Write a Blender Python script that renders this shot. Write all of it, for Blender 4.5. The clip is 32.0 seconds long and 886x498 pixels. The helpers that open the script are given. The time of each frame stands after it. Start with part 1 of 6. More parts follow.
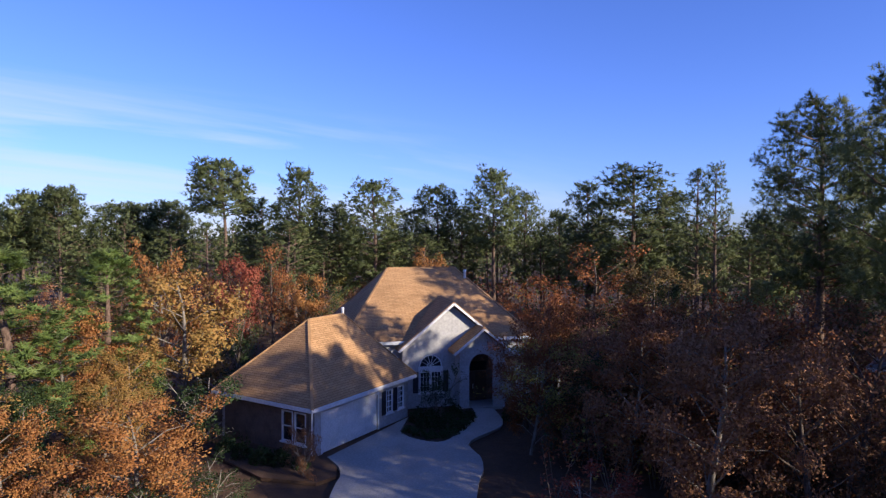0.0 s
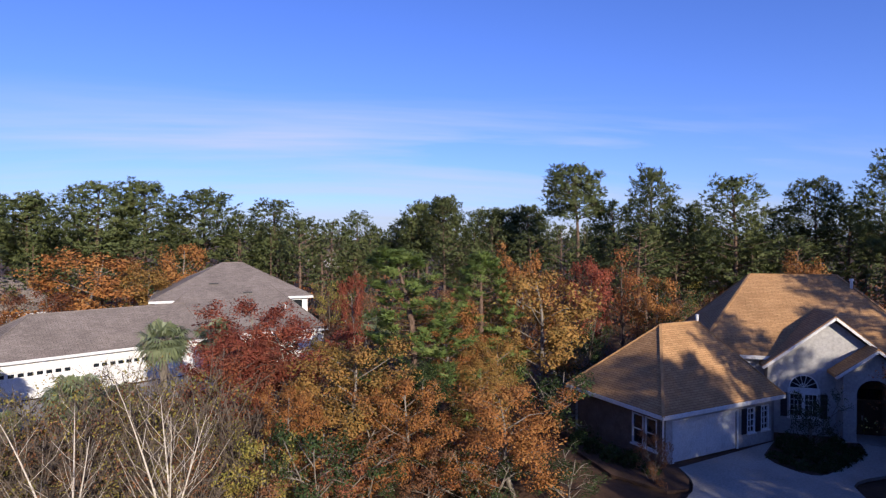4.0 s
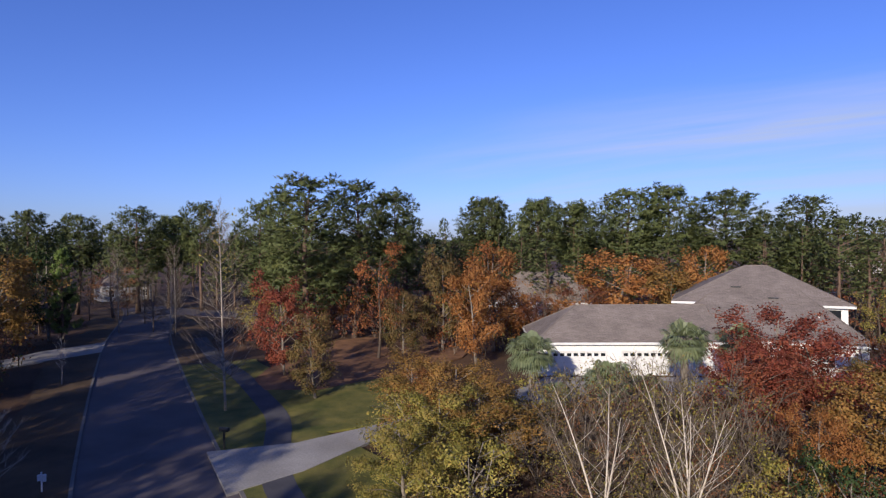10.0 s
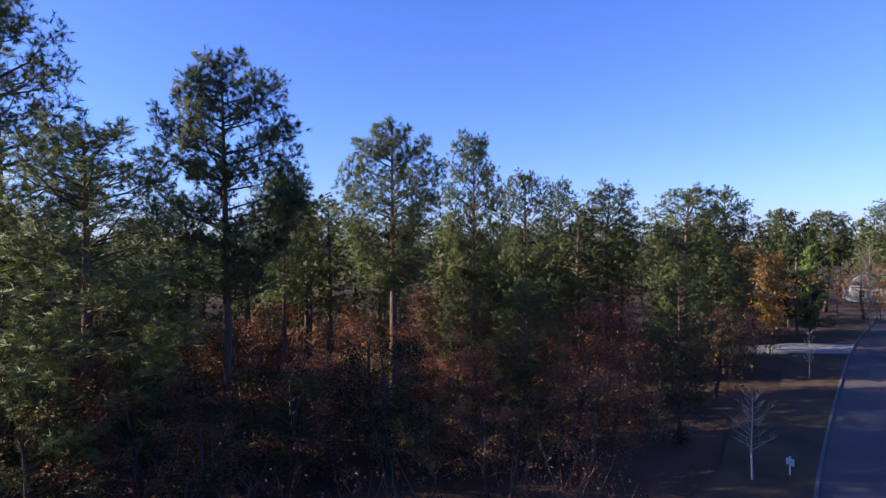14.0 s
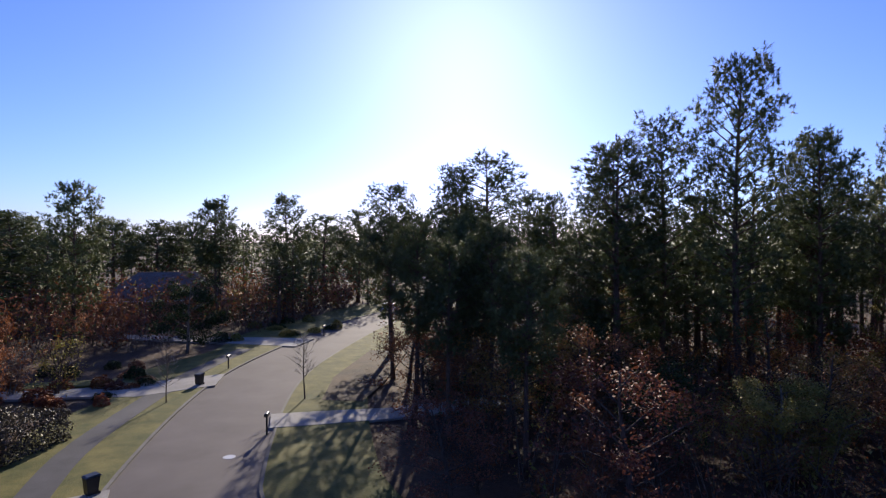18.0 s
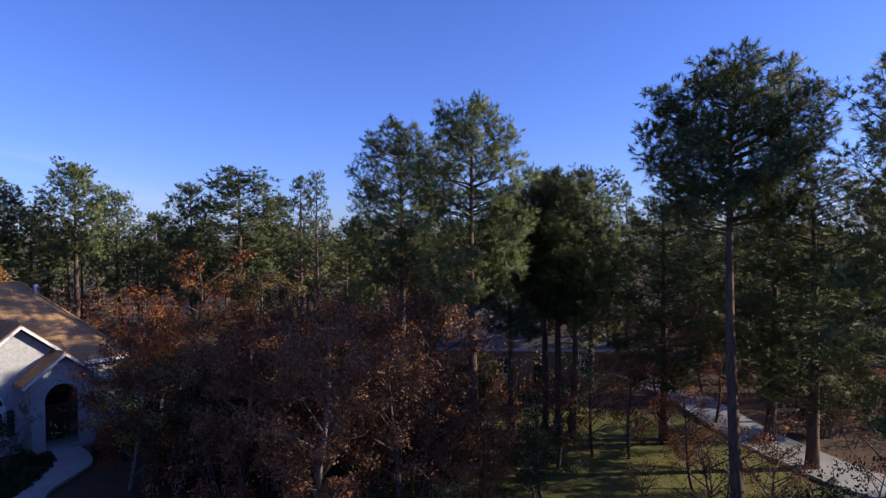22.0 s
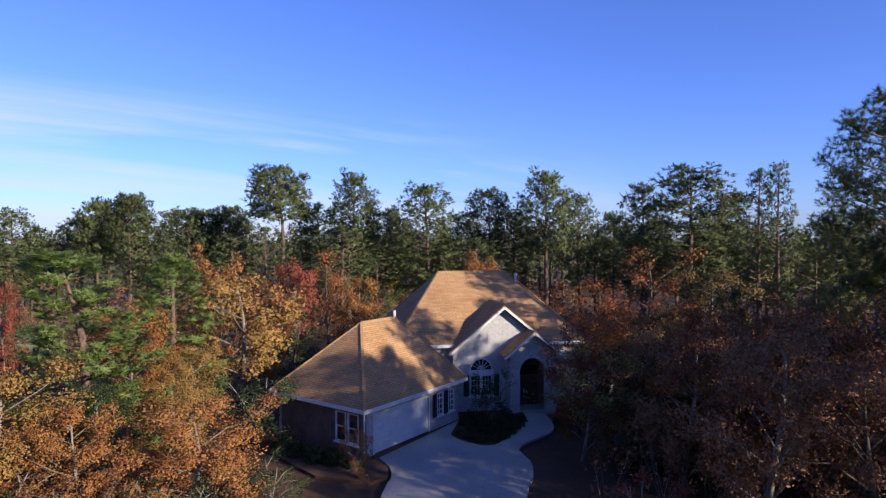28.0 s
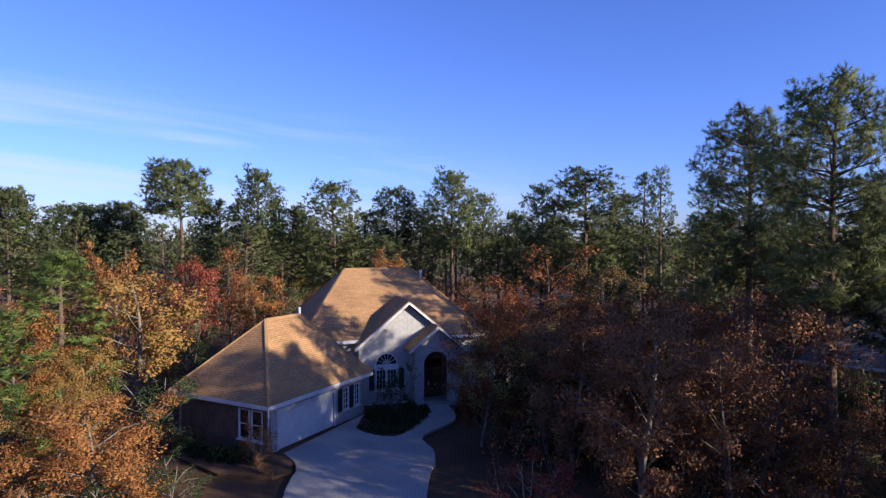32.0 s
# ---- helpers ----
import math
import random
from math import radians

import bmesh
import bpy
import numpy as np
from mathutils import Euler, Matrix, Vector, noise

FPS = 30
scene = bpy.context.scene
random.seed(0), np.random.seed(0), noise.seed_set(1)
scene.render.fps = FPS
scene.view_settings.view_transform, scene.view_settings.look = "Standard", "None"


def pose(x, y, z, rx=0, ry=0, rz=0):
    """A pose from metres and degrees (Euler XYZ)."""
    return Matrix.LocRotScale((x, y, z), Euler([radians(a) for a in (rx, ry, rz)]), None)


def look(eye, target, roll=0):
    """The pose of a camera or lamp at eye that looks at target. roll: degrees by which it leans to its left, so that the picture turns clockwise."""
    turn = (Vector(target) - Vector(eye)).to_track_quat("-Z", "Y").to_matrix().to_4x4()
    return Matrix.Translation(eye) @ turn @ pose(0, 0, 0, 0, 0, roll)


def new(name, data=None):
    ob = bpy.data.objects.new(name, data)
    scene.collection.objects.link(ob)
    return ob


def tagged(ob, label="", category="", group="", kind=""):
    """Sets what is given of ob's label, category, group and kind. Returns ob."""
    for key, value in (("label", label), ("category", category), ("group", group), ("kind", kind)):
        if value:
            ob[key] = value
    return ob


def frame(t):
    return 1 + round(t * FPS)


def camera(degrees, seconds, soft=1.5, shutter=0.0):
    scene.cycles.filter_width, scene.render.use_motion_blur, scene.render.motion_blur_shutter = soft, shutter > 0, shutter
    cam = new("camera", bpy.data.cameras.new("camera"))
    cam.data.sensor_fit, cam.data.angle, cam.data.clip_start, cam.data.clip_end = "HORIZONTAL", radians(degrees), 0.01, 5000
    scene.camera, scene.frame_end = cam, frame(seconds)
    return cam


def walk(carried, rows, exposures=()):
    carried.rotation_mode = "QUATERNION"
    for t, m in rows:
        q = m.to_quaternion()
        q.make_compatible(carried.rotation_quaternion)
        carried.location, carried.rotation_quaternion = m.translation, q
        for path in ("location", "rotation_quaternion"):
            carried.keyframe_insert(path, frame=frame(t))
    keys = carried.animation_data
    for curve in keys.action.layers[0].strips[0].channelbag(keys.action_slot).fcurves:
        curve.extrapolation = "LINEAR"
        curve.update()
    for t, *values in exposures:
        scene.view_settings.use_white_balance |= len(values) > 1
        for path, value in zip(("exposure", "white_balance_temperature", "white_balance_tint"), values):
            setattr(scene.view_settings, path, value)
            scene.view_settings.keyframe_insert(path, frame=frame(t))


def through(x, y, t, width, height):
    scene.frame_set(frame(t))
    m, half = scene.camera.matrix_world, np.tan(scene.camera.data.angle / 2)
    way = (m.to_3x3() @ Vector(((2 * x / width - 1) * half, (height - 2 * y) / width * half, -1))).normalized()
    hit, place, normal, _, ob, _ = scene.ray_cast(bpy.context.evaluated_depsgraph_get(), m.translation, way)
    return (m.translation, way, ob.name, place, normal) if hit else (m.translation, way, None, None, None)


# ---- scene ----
cam = camera(72.2, 32.0, soft=1.3)

# Seconds, eye in metres, heading to the left of +y, tilt and roll in degrees.
PATH = [
    (0, -0.32, 0.55, 11.71, -0.14, -1.12, 0.12),
    (0.5, -0.35, 0.44, 11.75, 1.84, -1.12, 0.14),
    (1, -0.37, 0.36, 11.80, 4.77, -1.13, 0.13),
    (1.5, -0.36, 0.27, 11.85, 10.29, -1.14, 0.04),
    (2, -0.35, 0.11, 11.91, 16.47, -1.17, -0.06),
    (2.5, -0.32, -0.09, 11.96, 20.97, -1.20, -0.11),
    (3, -0.28, -0.26, 11.97, 26.06, -1.18, -0.13),
    (3.5, -0.21, -0.34, 11.96, 30.05, -1.15, -0.14),
    (4, -0.19, -0.36, 11.97, 31.96, -1.12, -0.10),
    (4.5, -0.17, -0.38, 11.98, 32.61, -1.09, -0.07),
    (5, -0.16, -0.40, 11.98, 33.14, -1.06, -0.04),
    (5.5, -0.14, -0.42, 11.99, 34.69, -1.03, -0.01),
    (6, -0.14, -0.57, 12.05, 37.80, -1.07, -0.00),
    (6.5, -0.17, -0.71, 12.11, 41.11, -1.11, 0.05),
    (7, -0.22, -0.75, 12.13, 44.81, -1.10, 0.04),
    (7.5, -0.23, -0.75, 12.11, 48.90, -1.04, 0.03),
    (8, -0.17, -0.72, 12.10, 54.30, -1.01, -0.06),
    (8.5, -0.08, -0.68, 12.11, 60.17, -0.96, -0.29),
    (9, 0.07, -0.71, 12.10, 66.19, -0.86, -0.34),
    (9.5, 0.27, -0.75, 12.14, 72.37, -0.84, -0.38),
    (10, 0.47, -0.77, 12.23, 78.46, -0.94, -0.41),
    (10.5, 0.63, -0.85, 12.27, 86.07, -0.90, -0.42),
    (11, 0.76, -0.90, 12.29, 94.19, -0.86, -0.40),
    (11.5, 0.86, -0.88, 12.30, 101.29, -0.84, -0.37),
    (12, 0.97, -0.83, 12.32, 109.95, -0.83, -0.48),
    (12.5, 1.08, -0.81, 12.33, 118.09, -0.84, -0.46),
    (13, 1.15, -0.87, 12.33, 125.57, -0.83, -0.40),
    (13.5, 1.12, -0.79, 12.29, 133.81, -0.83, -0.34),
    (14, 1.09, -0.69, 12.28, 141.69, -0.78, -0.38),
    (14.5, 1.06, -0.60, 12.26, 149.71, -0.73, -0.42),
    (15, 1.03, -0.50, 12.24, 159.02, -0.69, -0.46),
    (15.5, 1.00, -0.41, 12.22, 170.77, -0.64, -0.50),
    (16, 0.96, 0.03, 12.12, 185.36, -0.58, -0.27),
    (16.5, 1.06, 0.35, 12.01, 200.51, -0.51, -0.22),
    (17, 1.13, 0.61, 11.90, 214.31, -0.48, 0.03),
    (17.5, 1.09, 0.86, 11.87, 226.35, -0.57, 0.15),
    (18, 0.87, 1.04, 11.95, 237.40, -0.80, 0.19),
    (18.5, 0.58, 1.06, 12.08, 247.19, -1.00, 0.15),
    (19, 0.37, 1.00, 12.17, 255.95, -1.16, -0.00),
    (19.5, 0.29, 0.97, 12.16, 264.63, -1.20, -0.04),
    (20, 0.28, 0.96, 12.09, 274.79, -1.15, -0.13),
    (20.5, 0.27, 0.98, 12.02, 286.23, -1.13, -0.20),
    (21, 0.16, 0.98, 12.01, 297.20, -1.12, -0.35),
    (21.5, -0.04, 0.87, 11.99, 310.42, -1.08, -0.51),
    (22, -0.24, 0.79, 11.91, 324.00, -1.01, -0.52),
    (22.5, -0.43, 0.74, 11.81, 337.17, -0.82, -0.62),
    (23, -0.52, 0.65, 11.82, 349.54, -0.80, -0.59),
    (23.5, -0.47, 0.47, 11.90, 361.37, -0.78, -0.66),
    (24, -0.33, 0.20, 11.98, 372.40, -0.75, -0.75),
    (24.5, -0.16, -0.06, 12.06, 380.23, -0.73, -0.84),
    (25, -0.01, -0.19, 12.09, 382.17, -0.73, -0.98),
    (25.5, 0.03, -0.12, 12.07, 378.39, -0.78, -0.77),
    (26, -0.03, 0.07, 12.00, 371.34, -0.83, -0.58),
    (26.5, -0.10, 0.24, 11.89, 369.00, -0.81, -0.32),
    (27, -0.10, 0.26, 11.86, 367.70, -0.83, -0.26),
    (27.5, -0.10, 0.28, 11.84, 366.21, -0.85, -0.19),
    (28, -0.11, 0.30, 11.81, 364.88, -0.87, -0.13),
    (28.5, -0.11, 0.32, 11.78, 364.05, -0.89, -0.06),
    (29, -0.07, 0.33, 11.73, 363.44, -0.95, -0.05),
    (29.5, -0.04, 0.39, 11.70, 361.49, -0.90, 0.09),
    (30, -0.05, 0.49, 11.65, 360.06, -0.86, 0.28),
    (30.5, -0.06, 0.56, 11.61, 358.46, -0.84, 0.26),
    (31, -0.04, 0.42, 11.63, 357.56, -0.85, 0.28),
    (31.5, 0.05, -0.05, 11.70, 356.65, -0.90, 0.23),
    (32, 0.18, -0.76, 11.72, 356.32, -1.01, 0.01),
]


def aimed(x, y, z, heading, tilt, roll):
    a, e = radians(heading), radians(tilt)
    way = Vector((-math.sin(a) * math.cos(e), math.cos(a) * math.cos(e), math.sin(e)))
    eye = Vector((x, y, z))
    return look(eye, eye + 10 * way, roll)


# The clip's camera opens up in the woods' shade and closes a little towards the west.
EXPOSURES = [(t, stops + 0.54, 6100, 12) for t, stops in ((0, 0.36), (1.2, 0.34), (2.2, 0.12), (3.5, 0.06), (6, -0.10), (10, -0.20), (12, 0.16), (13.5, 0.50), (15.5, 0.85), (16.5, 0.8), (17.5, 0.22), (19, -0.30), (20, -0.48), (21, -0.22), (21.6, 0.05), (23, 0.52), (24, 0.2), (25, 0.02), (26.5, 0.2), (28, 0.32), (32, 0.34))]
walk(cam, [(row[0], aimed(*row[1:])) for row in PATH], exposures=EXPOSURES)

# ---- light ----
SUN_AZ, SUN_EL = 235.5, 20.0
SUN = Vector((-math.sin(radians(SUN_AZ)) * math.cos(radians(SUN_EL)), math.cos(radians(SUN_AZ)) * math.cos(radians(SUN_EL)), math.sin(radians(SUN_EL))))
sun = new("sun", bpy.data.lights.new("sun", "SUN"))
sun.data.energy, sun.data.angle, sun.data.color = 5.0, radians(0.55), (1.0, 0.86, 0.66)
sun.matrix_world = look(SUN * 300, (0, 0, 0))

world = bpy.data.worlds.new("sky")
scene.world = world
world.use_nodes = True


def sky_nodes():
    nt = world.node_tree
    nt.nodes.clear()
    N = nt.nodes.new
    L = nt.links.new
    out, bg = N("ShaderNodeOutputWorld"), N("ShaderNodeBackground")
    sky = N("ShaderNodeTexSky")
    sky.sky_type, sky.sun_disc = "NISHITA", False
    sky.sun_elevation, sky.sun_rotation = radians(SUN_EL), radians(360 - SUN_AZ)
    sky.altitude, sky.air_density, sky.dust_density, sky.ozone_density = 0, 1.0, 0.40, 2.5
    bg.inputs[1].default_value = 0.071
    # thin cirrus: long streaks of noise, stretched across the sky
    co, mp = N("ShaderNodeTexCoord"), N("ShaderNodeMapping")
    mp.vector_type = "TEXTURE"  # streaks lie along an arc that stands highest in the north-west
    ahead = Vector((-math.sin(radians(43)), math.cos(radians(43)), 0))
    along = Vector((ahead.y, -ahead.x, 0))
    over = Vector((0, 0, math.cos(radians(13)))) - ahead * math.sin(radians(13))
    mp.inputs["Rotation"].default_value = Matrix((along, over.cross(along), over)).transposed().to_euler()
    mp.inputs["Scale"].default_value = (1.0, 0.5, 1 / 15)
    n1 = N("ShaderNodeTexNoise")
    n1.inputs["Scale"].default_value, n1.inputs["Detail"].default_value, n1.inputs["Roughness"].default_value = 1.15, 7, 0.55
    n1.inputs["Distortion"].default_value = 0.3
    ramp = N("ShaderNodeValToRGB")
    ramp.color_ramp.elements[0].position, ramp.color_ramp.elements[1].position = 0.40, 0.70
    L(co.outputs["Generated"], mp.inputs[0])
    L(mp.outputs[0], n1.inputs["Vector"])
    L(n1.outputs[0], ramp.inputs[0])
    near, high = N("ShaderNodeVectorMath"), N("ShaderNodeVectorMath")
    near.operation = high.operation = "DOT_PRODUCT"
    near.inputs[1].default_value, high.inputs[1].default_value = (-0.56, 0.83, 0), over
    L(co.outputs["Generated"], near.inputs[0])
    L(co.outputs["Generated"], high.inputs[0])
    band = N("ShaderNodeMapRange")  # cirrus lies low over the north-west only
    band.inputs[1].default_value, band.inputs[2].default_value, band.inputs[3].default_value, band.inputs[4].default_value = -0.075, 0.018, 1.0, 0.0
    L(high.outputs["Value"], band.inputs[0])
    north = N("ShaderNodeMapRange")
    north.inputs[1].default_value, north.inputs[2].default_value = 0.60, 0.90
    L(near.outputs["Value"], north.inputs[0])
    m1, m2 = N("ShaderNodeMath"), N("ShaderNodeMath")
    m1.operation = m2.operation = "MULTIPLY"
    L(ramp.outputs[0], m1.inputs[0])
    L(band.outputs[0], m1.inputs[1])
    L(m1.outputs[0], m2.inputs[0])
    L(north.outputs[0], m2.inputs[1])
    mix = N("ShaderNodeMix")
    mix.data_type = "RGBA"
    mix.inputs[7].default_value = (6.0, 6.3, 6.9, 1)
    L(m2.outputs[0], mix.inputs[0])
    deep = N("ShaderNodeMix")  # a deep, clear winter blue
    deep.data_type, deep.blend_type = "RGBA", "MULTIPLY"
    deep.inputs[0].default_value, deep.inputs[7].default_value = 1.0, (0.74, 0.89, 1.70, 1)
    L(sky.outputs[0], deep.inputs[6])
    L(deep.outputs[2], mix.inputs[6])
    L(mix.outputs[2], bg.inputs[0])
    L(bg.outputs[0], out.inputs[0])


sky_nodes()


# ---- materials ----
def material(name, rough=0.9, spec=0.3):
    m = bpy.data.materials.new(name)
    m.use_nodes = True
    b = m.node_tree.nodes["Principled BSDF"]
    b.inputs["Roughness"].default_value = rough
    b.inputs["Specular IOR Level"].default_value = spec
    return m, m.node_tree, b


def add_noise(nt, scale, detail=5, rough=0.6, space="Object", stretch=None):
    co = nt.nodes.new("ShaderNodeTexCoord")
    n = nt.nodes.new("ShaderNodeTexNoise")
    n.inputs["Scale"].default_value, n.inputs["Detail"].default_value, n.inputs["Roughness"].default_value = scale, detail, rough
    src = co.outputs[space]
    if stretch:
        mp = nt.nodes.new("ShaderNodeMapping")
        mp.inputs["Scale"].default_value = stretch
        nt.links.new(src, mp.inputs[0])
        src = mp.outputs[0]
    nt.links.new(src, n.inputs["Vector"])
    return n.outputs[0]


def ramp_of(nt, fac, stops):
    r = nt.nodes.new("ShaderNodeValToRGB")
    e = r.color_ramp.elements
    while len(e) < len(stops):
        e.new(0.5)
    for k, (p, c) in zip(e, stops):
        k.position, k.color = p, (*c, 1)
    nt.links.new(fac, r.inputs[0])
    return r.outputs[0]


def mixed(nt, fac, a, b, how="MIX"):
    m = nt.nodes.new("ShaderNodeMix")
    m.data_type, m.blend_type = "RGBA", how
    if isinstance(fac, (int, float)):
        m.inputs[0].default_value = fac
    else:
        nt.links.new(fac, m.inputs[0])
    for k, v in ((6, a), (7, b)):
        if isinstance(v, tuple):
            m.inputs[k].default_value = (*v, 1)
        else:
            nt.links.new(v, m.inputs[k])
    return m.outputs[2]


def bump_of(nt, b, height, strength=0.4, dist=0.05):
    n = nt.nodes.new("ShaderNodeBump")
    n.inputs["Strength"].default_value, n.inputs["Distance"].default_value = strength, dist
    nt.links.new(height, n.inputs["Height"])
    nt.links.new(n.outputs[0], b.inputs["Normal"])


def noisy(name, dark, light, scale, fine, rough=0.9, spec=0.3, bump=0.3, dist=0.03, space="Object"):
    """A surface of two tones, mottled at a coarse and a fine scale."""
    m, nt, b = material(name, rough, spec)
    big, small = add_noise(nt, scale, 4, 0.55, space), add_noise(nt, fine, 6, 0.7, space)
    base = ramp_of(nt, big, [(0.3, dark), (0.7, light)])
    grain = ramp_of(nt, small, [(0.3, (0.72, 0.72, 0.72)), (0.7, (1.12, 1.12, 1.12))])
    nt.links.new(mixed(nt, 1.0, base, grain, "MULTIPLY"), b.inputs["Base Color"])
    bump_of(nt, b, small, bump, dist)
    return m


def leafy(name, stops, through=0.25, rough=0.7, spec=0.25, single=0.4):
    """Leaves: a colour for each clump, light passing through them."""
    m, nt, b = material(name, rough, spec)
    geo, info = nt.nodes.new("ShaderNodeNewGeometry"), nt.nodes.new("ShaderNodeObjectInfo")
    patch = add_noise(nt, 0.7, 4, 0.65)
    add = nt.nodes.new("ShaderNodeMath")
    add.operation = "MULTIPLY_ADD"
    add.inputs[1].default_value = single
    nt.links.new(geo.outputs["Random Per Island"], add.inputs[0])
    sub = nt.nodes.new("ShaderNodeMath")
    sub.operation = "MULTIPLY_ADD"
    sub.inputs[1].default_value, sub.inputs[2].default_value = 1.5, -0.25 - single / 2
    nt.links.new(patch, sub.inputs[0])
    nt.links.new(sub.outputs[0], add.inputs[2])
    col = ramp_of(nt, add.outputs[0], stops)
    hue = nt.nodes.new("ShaderNodeHueSaturation")
    mr = nt.nodes.new("ShaderNodeMapRange")
    mr.inputs[3].default_value, mr.inputs[4].default_value = 0.75, 1.2
    nt.links.new(info.outputs["Random"], mr.inputs[0])
    nt.links.new(mr.outputs[0], hue.inputs["Value"])
    nt.links.new(col, hue.inputs["Color"])
    nt.links.new(hue.outputs[0], b.inputs["Base Color"])
    tr, mx = nt.nodes.new("ShaderNodeBsdfTranslucent"), nt.nodes.new("ShaderNodeMixShader")
    nt.links.new(hue.outputs[0], tr.inputs[0])
    mx.inputs[0].default_value = through
    nt.links.new(b.outputs[0], mx.inputs[1])
    nt.links.new(tr.outputs[0], mx.inputs[2])
    nt.links.new(mx.outputs[0], nt.nodes["Material Output"].inputs[0])
    return m


def barky(name, dark, light, ring=False):
    m, nt, b = material(name, 0.95, 0.2)
    n = add_noise(nt, 3.0, 6, 0.7, "Object", (3, 3, 0.6) if not ring else (0.6, 0.6, 5))
    nt.links.new(ramp_of(nt, n, [(0.35, dark), (0.65, light)]), b.inputs["Base Color"])
    bump_of(nt, b, n, 0.6, 0.04)
    return m


def shingled(name, dark, mid, light):
    """Asphalt shingles in courses, along the slope's own u (metres along the eave) and v (metres up the slope)."""
    m, nt, b = material(name, 0.92, 0.25)
    uv = nt.nodes.new("ShaderNodeUVMap")
    br = nt.nodes.new("ShaderNodeTexBrick")
    br.offset = 0.5
    for k, v in (("Scale", 1.0), ("Mortar Size", 0.016), ("Mortar Smooth", 0.5), ("Bias", 0.0), ("Brick Width", 0.5), ("Row Height", 0.145)):
        br.inputs[k].default_value = v
    br.inputs["Color1"].default_value, br.inputs["Color2"].default_value, br.inputs["Mortar"].default_value = (*mid, 1), (*light, 1), (*dark, 1)
    nt.links.new(uv.outputs[0], br.inputs["Vector"])
    blot = ramp_of(nt, add_noise(nt, 0.5, 4, 0.6), [(0.3, (0.8, 0.8, 0.8)), (0.7, (1.1, 1.1, 1.1))])
    fine = ramp_of(nt, add_noise(nt, 9.0, 5, 0.7), [(0.3, (0.75, 0.75, 0.75)), (0.7, (1.15, 1.15, 1.15))])
    c = mixed(nt, 1.0, br.outputs["Color"], blot, "MULTIPLY")
    nt.links.new(mixed(nt, 1.0, c, fine, "MULTIPLY"), b.inputs["Base Color"])
    low = nt.nodes.new("ShaderNodeMath")
    low.operation, low.inputs[0].default_value = "SUBTRACT", 1.0
    nt.links.new(br.outputs["Fac"], low.inputs[1])
    bump_of(nt, b, low.outputs[0], 0.4, 0.004)
    return m


